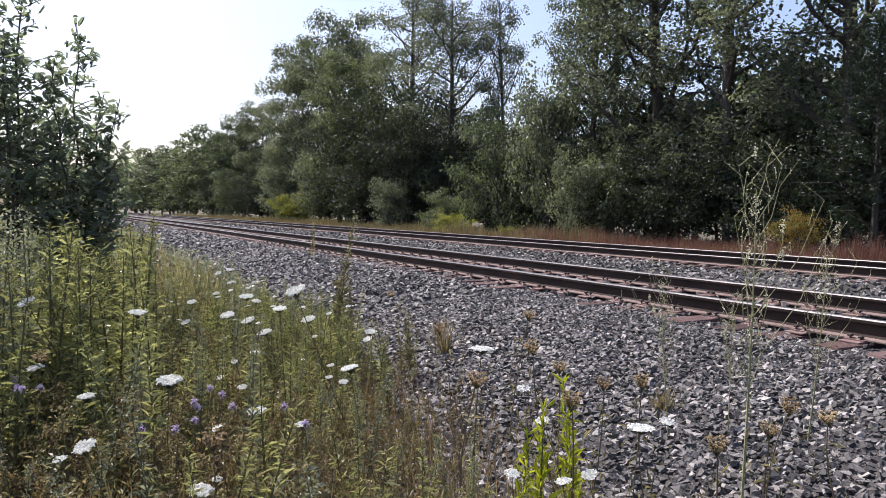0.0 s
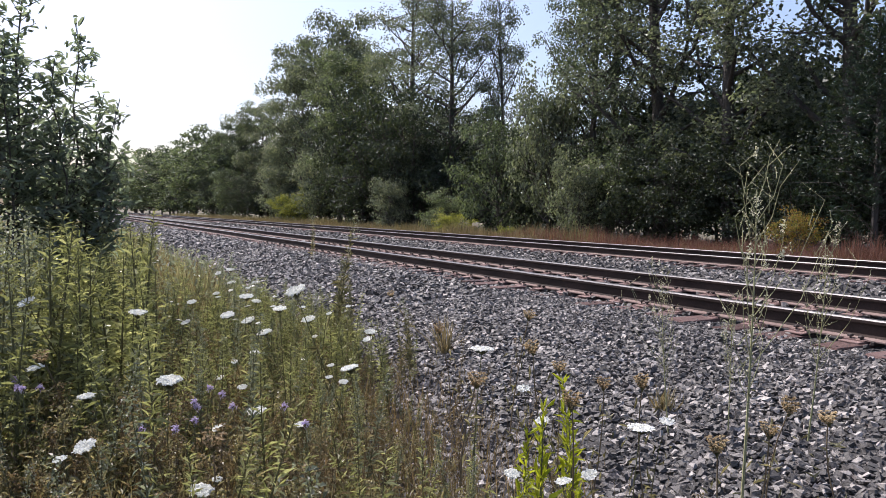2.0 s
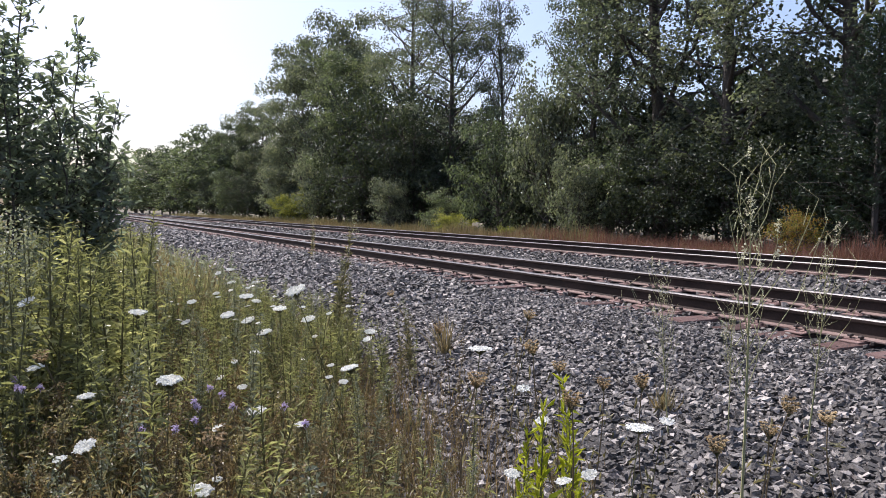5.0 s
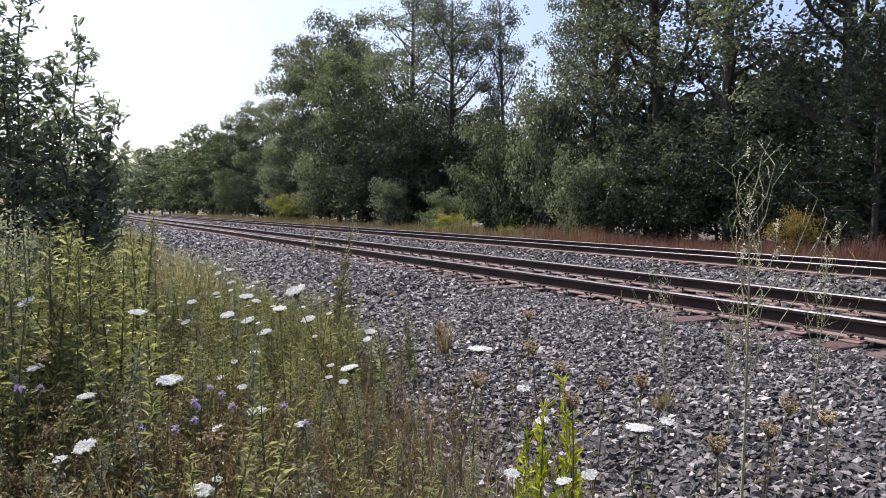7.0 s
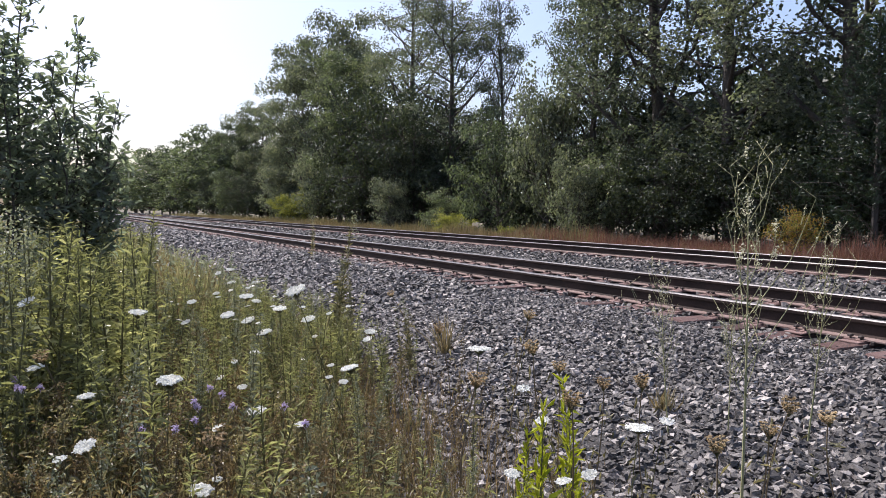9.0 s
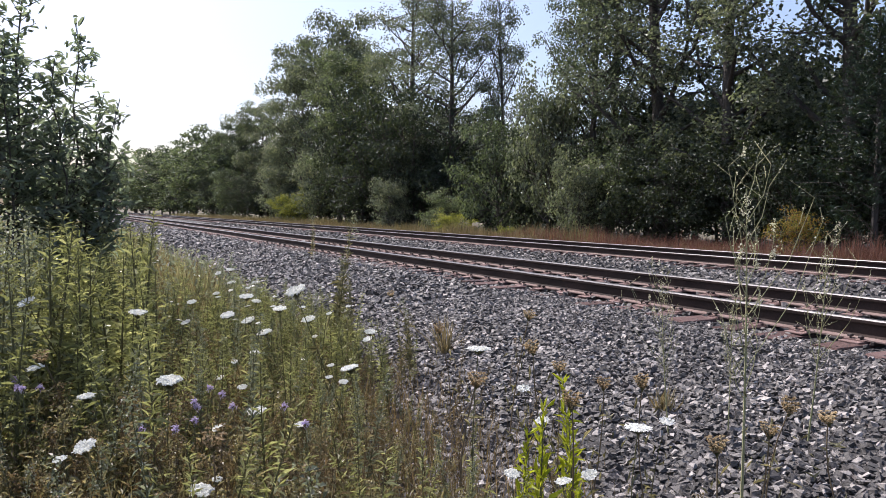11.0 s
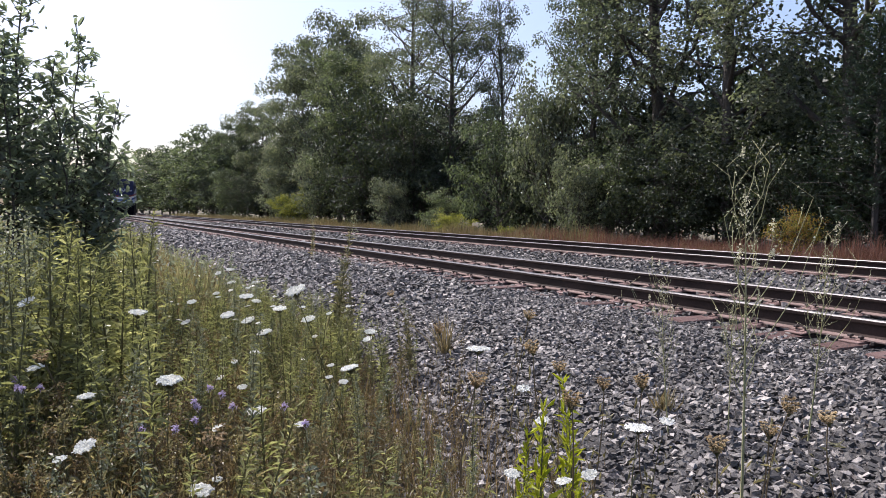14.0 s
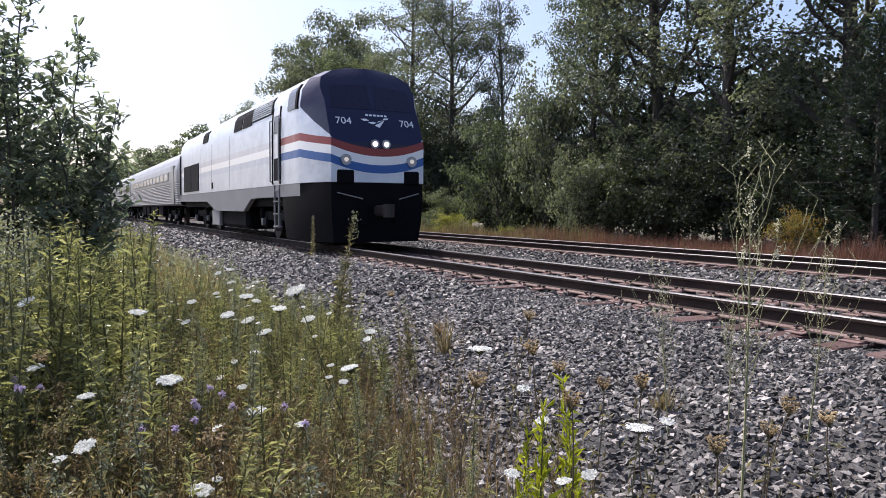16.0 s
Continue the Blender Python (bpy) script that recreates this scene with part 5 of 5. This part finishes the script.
def wild_carrot(seed, r, label, material=PETAL, cup=0.03):
    thing = tagged(new("wild_carrot"), label, "wildflower", "wild carrots on the verge")
    h = 0.6
    rng = np.random.default_rng(seed)
    head, (rv, rf) = umbel(seed, r, material, cup)
    stem = [(np.array([0.05 * (t - 1) * t, 0.03 * sin(3 * t), -h * (1 - t) - 0.25 * r * t]), 0.0035 - 0.0015 * t) for t in np.linspace(0, 1, 6)]
    tv, tf = tubes([stem], 5)
    part_of("stem", raw("stem", tv, tf), STEM if material is PETAL else STEM_DRY, thing)
    f = part_of("flower_head", head, material, thing)
    part_of("head_stalk", raw("head_stalk", rv, rf), STEM, f)
    pos = np.array([stem[int(k)][0] + rng.normal(0, 0.03, 3) for k in rng.integers(0, 5, 26)])
    V, F = leaf_cloud(rng, pos, 0.05, 0.008, -0.2)
    part_of("foliage", raw("foliage", V, F), WEED, thing)
    return thing


CARROTS = [wild_carrot(101 + i, r, "white flat-topped wild carrot flower on a thin stem") for i, r in enumerate((0.042, 0.036, 0.048))]
DRIED = [wild_carrot(121 + i, 0.026, "dried brown curled wild carrot seed head", PETAL_BROWN, 1.6) for i in range(2)]


def bloom(protos, k, at, seed, s=1.0):
    """Sets a flower with its head at a place, and its stem's foot near the ground."""
    rng = random.Random(seed)
    h = max(0.1, at[2] - ground_z(at[0], at[1]))
    turn = Matrix.Rotation(rng.gauss(-0.2, 0.14), 4, "Y") @ Matrix.Rotation(rng.gauss(0.15, 0.1), 4, "X") @ Matrix.Rotation(rng.uniform(0, 6.28), 4, "Z")
    tilt = Matrix.Translation(at) @ turn @ Matrix.Diagonal((s, s, max(0.25, h / 0.6), 1.0))
    ob = protos[k]
    if ob.name in used:
        ob = copy_thing(ob, tilt)
    else:
        used.add(ob.name)
        ob.matrix_basis = tilt
    for piece in ob.children:
        if piece.name.startswith("flower_head"):
            piece.scale = (1.0, 1.0, s / max(0.25, h / 0.6))
    return ob


# head x, y, z and size
WHITE_NEAR = [(-0.14, 3.9, 0.44, 1.0), (-0.21, 5.61, 0.16, 0.86), (-0.1, 3.76, 0.16, 0.78), (0.34, 3.93, 0.36, 1.0), (0.64, 4.45, 0.22, 0.92), (0.82, 5.41, 0.22, 0.91), (0.08, 3.09, 0.16, 0.77),
              (0.05, 2.16, 0.24, 1.0), (-0.01, 2.34, 0.16, 0.53), (0.33, 2.69, 0.28, 1.0), (0.71, 3.82, 0.02, 0.81), (0.77, 3.57, 0.02, 0.63), (0.73, 3.11, 0.02, 0.98), (0.54, 2.94, 0.02, 0.96),
              (0.84, 2.84, 0.02, 0.69), (0.37, 2.3, 0.02, 0.83), (0.43, 2.37, 0.02, 0.59), (1.02, 4.4, 0.02, 0.86)]
WHITE_MIDDLE = [(0.96, 3.91, 0.22, 0.92), (0.86, 4.19, 0.02, 0.65), (0.79, 4.01, 0.31, 1.0), (0.98, 4.37, 0.22, 0.94), (0.81, 3.04, 0.46, 1.02), (1.17, 3.81, 0.29, 1.0), (1.06, 3.68, 0.46, 1.32),
              (1.44, 5.51, 0.22, 0.76), (0.88, 3.96, 0.41, 1.0), (1.24, 5.27, 0.22, 0.82), (1.12, 5.02, 0.22, 0.68), (1.32, 6.51, 0.24, 1.0), (1.55, 6.62, 0.22, 0.9), (1.38, 6.17, 0.22, 0.72),
              (1.31, 6.52, 0.35, 1.0), (1.07, 5.87, 0.22, 0.67), (1.04, 5.63, 0.22, 0.64), (1.22, 6.06, 0.22, 0.58), (1.43, 7.72, 0.22, 0.74)]
WHITE_SMALL = [(1.27, 4.94, 0.22, 0.58), (1.01, 4.24, 0.22, 0.5), (1.44, 4.82, 0.22, 0.48), (1.73, 4.73, 0.22, 0.59), (1.5, 4.45, 0.22, 0.55), (1.47, 3.68, 0.22, 0.78), (1.71, 4.33, 0.06, 1.0),
              (1.04, 2.83, 0.23, 1.0), (1.24, 3.46, 0.02, 0.57), (1.31, 3.86, 0.02, 0.71), (1.21, 3.59, 0.02, 0.52), (1.16, 3.67, 0.22, 0.37), (1.22, 4.08, 0.02, 0.41), (0.84, 7.8, 0.35, 1.0),
              (-0.17, 9.69, 0.24, 1.0), (-0.09, 6.27, 0.16, 0.65), (0.69, 5.48, 0.22, 0.41)]
WHITE_GRAVEL = [(1.6, 2.4, 0.18), (1.55, 2.2, 0.11), (1.26, 1.95, 0.04), (1.51, 1.88, 0.02), (1.4, 1.87, 0.02), (1.95, 1.99, 0.11)]
BROWN_HEADS = [(2.07, 2.49, 0.11), (1.69, 2.47, 0.3), (1.29, 2.23, 0.26), (1.64, 2.15, 0.16), (2.28, 1.82, 0.06), (2.03, 1.83, 0.03), (2.56, 1.78, 0.08), (2.52, 1.92, 0.09), (2.24, 3.32, 0.29), (2.04, 3.98, 0.13), (2.02, 2.74, 0.14),
               (2.29, 2.49, 0.09), (2.58, 5.95, 0.12), (0.41, 2.34, 0.13), (-0.07, 3.61, 0.21)]
for i, (x, y, z, size) in enumerate(WHITE_NEAR + WHITE_MIDDLE + WHITE_SMALL):
    bloom(CARROTS, i % 3, (x, y, z), 40 + i, 0.93 * size)
for i, at in enumerate(WHITE_GRAVEL):
    bloom(CARROTS, 1, at, 80 + i, 0.8)
for i, at in enumerate(BROWN_HEADS):
    bloom(DRIED, i % 2, at, 100 + i, 1.1)
SWAY_AT, BIG_AT = (1.38, 2.36, 0.36), (1.52, 1.66, 0.23)
SWAYING = copy_thing(CARROTS[0], Matrix.Translation(SWAY_AT))
BIG_BLOOM = copy_thing(CARROTS[2], Matrix.Translation(BIG_AT))


def knapweed(seed):
    rng = np.random.default_rng(seed)
    thing = tagged(new("knapweed"), "small pale purple knapweed flower on a thin stem", "wildflower", "knapweeds on the verge")
    tv, tf = tubes([[((0.02, 0.01, -0.5), 0.002), ((0.0, 0.01, -0.25), 0.002), ((0, 0, 0), 0.0015)]], 4)
    part_of("stem", raw("stem", tv, tf), STEM, thing)
    bm = bmesh.new()
    bmesh.ops.create_icosphere(bm, subdivisions=1, radius=0.007)
    part("bud", bm, STEM_DRY, thing)
    pos = rng.normal(0, 0.007, (40, 3)) + np.array([0, 0, 0.008])
    V, F = leaf_cloud(rng, pos, 0.017, 0.004, 0.0, np.array([0, 0, 0.8]))
    part_of("flower_head", raw("flower_head", V, F), PETAL_PURPLE, thing)
    return thing


KNAP = [knapweed(7)]
for i, at in enumerate([(0.47, 3.09, 0.09), (0.48, 3.07, 0.07), (0.55, 3.17, 0.12), (0.59, 2.92, 0.1), (0.25, 2.87, 0.07), (0.77, 2.83, 0.1), (0.36, 2.81, 0.07), (0.44, 2.88, 0.07), (-0.16, 3.43, 0.14), (-0.14, 3.4, 0.14),
                        (-0.18, 3.55, 0.15), (-0.08, 3.49, 0.12), (0.57, 3.04, 0.12), (0.78, 2.59, 0.09)]):
    rg = random.Random(i)
    m = Matrix.LocRotScale(at, Euler((rg.gauss(0, 0.15), rg.gauss(0, 0.15), rg.uniform(0, 6))), (1, 1, 1))
    if i:
        copy_thing(KNAP[0], m)
    else:
        KNAP[0].matrix_basis = m


# ---- the tall branched stalk in front ----
def branched_stalk():
    rng = np.random.default_rng(15)
    thing = tagged(new("sweet_clover"), "tall branched pale stalk with small cream flower spikes", "wild plant")
    main = [(np.array([0.025 * sin(2.2 * t), 0.01 * t, 1.42 * t]), 0.0055 * (1 - t) + 0.002) for t in np.linspace(0, 1, 9)]
    paths, spikes, leaves = [main], [], []
    for k in range(20):
        t = 0.34 + 0.65 * k / 20
        i = min(7, int(t * 8))
        p = main[i][0] + (main[i + 1][0] - main[i][0]) * (t * 8 - i)
        side = 1 if k % 2 else -1
        a = (0.0 if side > 0 else pi) - 0.45 + rng.normal(0, 0.5)
        ln = rng.uniform(0.12, 0.34) * (1.1 - 0.35 * t)
        if k in (3, 8):
            ln = 0.62 if k == 3 else 0.5
            a = -0.45 + rng.normal(0, 0.1)
        out = 0.58 if k in (3, 8) else 0.40
        d = np.array([cos(a) * out, sin(a) * out, 1.05])
        q = p + d * ln
        paths.append([(p, 0.0024), (p + d * ln * 0.5 + np.array([cos(a), sin(a), -0.2]) * ln * 0.08, 0.0019), (q, 0.0011)])
        for s in (0.55, 0.78, 1.0):
            e = p + (q - p) * s
            f = e + np.array([rng.normal(0, 0.05), rng.normal(0, 0.05), rng.uniform(0.05, 0.12)])
            paths.append([(e, 0.0018), ((e + f) / 2, 0.0014), (f, 0.001)])
            spikes += [e + (f - e) * u + rng.normal(0, 0.003, 3) for u in rng.uniform(0.2, 1.0, 3)]
            if rng.uniform() < 0.16:
                spikes += [f + rng.normal(0, 0.007, 3) * np.array([1, 1, 2.2]) for _ in range(26)]
    spikes += [main[-1][0] + np.array([0, 0, -0.1]) + rng.normal(0, 0.016, 3) * np.array([1, 1, 2.5]) for _ in range(70)]
    tv, tf = tubes(paths, 5)
    part_of("stem", raw("stem", tv, tf), STALK, thing)
    V, F = leaf_cloud(rng, np.array(spikes), 0.012, 0.008, 0.0)
    tagged(part_of("blossom", raw("blossom", V, F), PETAL_CREAM, thing, "small cream flowers"), kind="stuff")
    lp = np.array([main[int(i)][0] + rng.normal(0, 0.025, 3) for i in rng.integers(1, 8, 40)])
    V, F = leaf_cloud(rng, lp, 0.035, 0.007, 0.1)
    part_of("foliage", raw("foliage", V, F), WEED, thing)
    return thing


CLOVER = branched_stalk()
CLOVER_AT = (2.68, 2.27, ground_z(2.68, 2.27) - 0.01)
CLOVER.matrix_basis = Matrix.Translation(CLOVER_AT)
for x, y, s in ((3.05, 3.1, 0.62), (3.5, 2.55, 0.72), (3.3, 2.9, 0.5)):
    copy_thing(CLOVER, Matrix.LocRotScale((x, y, ground_z(x, y)), Euler((0, 0.05, x * 5)), (s, s, s)))
rng = np.random.default_rng(19)
for i in range(34):
    y = rng.uniform(1.7, 5)
    x = verge_edge(y) + abs(rng.normal(0.15, 0.5))
    if (x - 2.68) ** 2 + (y - 2.27) ** 2 > 0.03:
        set_out(5 + i % 2, x, y, rng.uniform(0.35, 0.75), 1600 + i, 0.2)


def dry_tuft(x, y, h, seed, label):
    """A tuft of pale dead blades among the stones."""
    rng = np.random.default_rng(seed)
    n = 46
    roots = np.stack([rng.normal(0, 0.02, n), rng.normal(0, 0.02, n), np.full(n, -0.02)], 1)
    tips = roots + np.stack([rng.normal(0, 0.3, n) * h, rng.normal(0, 0.3, n) * h, rng.uniform(0.5, 1.0, n) * h], 1)
    V, F = strips(roots, tips, 0.012, 0.03, rng)
    ob = tagged(part_of("dry_tuft", raw("dry_tuft", V, F), TAN_GRASS), label, "grass", "dry tufts on the ballast")
    ob.location = (x, y, ground_z(x, y))


dry_tuft(3.0, 5.75, 0.42, 1, "pale dead grass tuft among the ballast stones")
dry_tuft(2.3, 8.2, 0.3, 2, "pale dead grass tuft at the verge's edge")
dry_tuft(3.3, 3.4, 0.2, 3, "small pale dead tuft among the stones")


# ---- ballast stones ----
def stone_shapes(rng, n, lo, hi, cube):
    """Angular stones: vertices of n deformed blocks about the origin, and their faces."""
    if cube:
        base = np.array([(x, y, z) for x in (-1, 1) for y in (-1, 1) for z in (-1, 1)], dtype=float) * 0.62
        faces = np.array([(0, 1, 3, 2), (4, 6, 7, 5), (0, 4, 5, 1), (2, 3, 7, 6), (0, 2, 6, 4), (1, 5, 7, 3)])
    else:
        bm = bmesh.new()
        bmesh.ops.create_icosphere(bm, subdivisions=1, radius=1.0)
        base = np.array([v.co[:] for v in bm.verts])
        faces = np.array([[v.index for v in f.verts] for f in bm.faces])
        bm.free()
    k = len(base)
    size = rng.uniform(lo, hi, (n, 1, 1)) / 2
    stretch = np.stack([rng.uniform(0.8, 1.45, n), rng.uniform(0.6, 1.1, n), rng.uniform(0.35, 0.8, n)], -1)[:, None, :]
    V = base[None] * stretch + rng.uniform(-0.36, 0.36, (n, k, 3)) * np.array([1.1, 1.1, 0.8])
    V *= size
    turn = rng.uniform(0, 2 * pi, n)
    q = np.stack([np.cos(turn / 2), rng.normal(0, 0.2, n), rng.normal(0, 0.2, n), np.sin(turn / 2)], -1)
    q /= np.linalg.norm(q, axis=1)[:, None]
    w, x, y, z = q.T
    R = np.stack([np.stack([1 - 2 * (y * y + z * z), 2 * (x * y - z * w), 2 * (x * z + y * w)], -1), np.stack([2 * (x * y + z * w), 1 - 2 * (x * x + z * z), 2 * (y * z - x * w)], -1),
                  np.stack([2 * (x * z - y * w), 2 * (y * z + x * w), 1 - 2 * (x * x + y * y)], -1)], 1)
    return np.einsum("nij,nkj->nki", R, V), faces


def stone_bed(name, label, spots, lo, hi, cube, seed, sink=0.25):
    rng = np.random.default_rng(seed)
    V, faces = stone_shapes(rng, len(spots), lo, hi, cube)
    z = np.array([ground_z(a, b) for a, b in spots]) + rng.uniform(-sink, 0.6, len(spots)) * hi * 0.45
    V += np.concatenate([spots, z[:, None]], 1)[:, None, :]
    k = V.shape[1]
    F = (np.arange(len(spots))[:, None, None] * k + faces[None]).reshape(-1, faces.shape[1])
    tagged(part_of(name, raw(name, V.reshape(-1, 3), F), STONE), label, "gravel", kind="stuff")


def scatter(rng, x0, x1, y0, y1, step, keep):
    nx, ny = int((x1 - x0) / step), int((y1 - y0) / step)
    gx, gy = np.meshgrid(np.arange(nx), np.arange(ny))
    p = np.stack([x0 + (gx.ravel() + rng.uniform(0, 1, nx * ny)) * step, y0 + (gy.ravel() + rng.uniform(0, 1, nx * ny)) * step], 1)
    return p[[bool(keep(a, b)) for a, b in p]]


def open_ballast(a, b):
    return a > verge_edge(b) - 0.25 and b > a * 0.58 - 0.5


rng = np.random.default_rng(33)
stone_bed("near_ballast", "loose angular grey ballast stones", scatter(rng, 1.0, 5.62, 1.4, 8.5, 0.028, open_ballast), 0.026, 0.062, True, 34)
stone_bed("middle_ballast", "loose angular grey ballast stones", scatter(rng, 1.6, 5.62, 8.5, 22, 0.06, open_ballast), 0.05, 0.085, True, 35)
stone_bed("far_ballast", "loose angular grey ballast stones", scatter(rng, 1.8, 5.45, 22, 60, 0.13, open_ballast), 0.09, 0.14, True, 36)
beside = lambda a, b: b > a * 0.58 - 0.5 and not any(abs(a - r) < 0.1 for r in (NEAR_X, NEAR_X + GAUGE, FAR_X, FAR_X + GAUGE))
stone_bed("track_ballast", "grey ballast stones between the rails and ties", scatter(rng, 5.62, 14.2, 2.5, 24, 0.098, beside), 0.06, 0.095, True, 37, 0.5)
stone_bed("far_track_ballast", "grey ballast stones between the distant rails", scatter(rng, 5.45, 14.2, 24, 60, 0.23, beside), 0.10, 0.15, True, 38, 0.6)
stone_bed("outer_ballast", "loose angular grey ballast stones", scatter(rng, 0.6, 14.2, -4, 8.0, 0.12, lambda a, b: a > verge_edge(b) - 0.1 and not (open_ballast(a, b) and b > 1.4) and not any(abs(a - r) < 0.12 for r in (NEAR_X, NEAR_X + GAUGE, FAR_X, FAR_X + GAUGE))), 0.07, 0.11, True, 40, 0.5)
bed = tagged(new("ballast"), "loose larger ballast stones lying by the verge", "gravel", kind="structure")
rng = np.random.default_rng(39)
V, faces = stone_shapes(rng, 24, 0.04, 0.066, True)
shapes = []
for v in V:
    shapes.append(raw("stone", v, faces))
    shapes[-1].materials.append(STONE_SINGLE)
for i, (x, y) in enumerate(scatter(rng, 2.1, 4.6, 1.9, 3.9, 0.12, open_ballast)[:290]):
    o = part_of("stone", shapes[i % 24], None, bed)
    o.location = (x, y, ground_z(x, y) + 0.018)
    o.rotation_euler = (rng.normal(0, 0.3), rng.normal(0, 0.3), rng.uniform(0, 6.28))


# ---- what moves: the train comes up the near track; stalks sway in the light wind ----
def motions():
    times = [0.0, 2.0, 4.0, 6.0, 8.0, 10.0, 11.0, 12.0, 13.0, 13.5, 14.0, 14.5, 15.0, 15.5, 16.0]
    nose = lambda t: ARRIVE + SPEED * (16.0 - t) + 0.85 * (16.0 - t) ** 2      # it brakes a little
    walk(LOCO, [(t, pose(XC, nose(t), 0)) for t in times])
    for k, car in enumerate(COACHES):
        walk(car, [(t, pose(XC, nose(t) + REAR + 0.6 + 26.2 * k, 0)) for t in times])
    # lean of the stalk along the view's width, in degrees
    lean = [(0, 0.9), (0.5, 1.3), (1.0, 1.2), (1.5, 1.2), (2.0, 1.0), (2.5, 0.7), (3.0, 0.0), (3.5, -0.3), (4.0, -0.5), (5.0, -0.1), (6.5, 0.1), (7.0, -0.3), (7.5, -0.1), (8.0, -0.4), (8.5, -0.9), (9.0, -0.6),
            (10.0, -0.9), (11.5, -0.9), (12.0, -1.3), (12.5, -1.4), (13.0, -1.4), (13.5, -0.7), (14.0, -1.1), (14.5, -1.2), (15.0, -1.2), (15.5, -0.4), (16.0, -0.2)]
    axis = Vector((sin(YAW), cos(YAW), 0))
    for thing, foot, rise, gain in ((CLOVER, CLOVER_AT, 0.0, 1.0), (TALL_WEED, TALL_AT, 0.0, 0.35), (SWAYING, SWAY_AT, 0.8, 0.5), (BIG_BLOOM, BIG_AT, 0.6, 0.4)):
        foot = Vector(foot) - Vector((0, 0, rise))
        walk(thing, [(t, Matrix.Translation(foot) @ Matrix.Rotation(radians(a * gain), 4, axis) @ Matrix.Translation((0, 0, rise))) for t, a in lean])


motions()
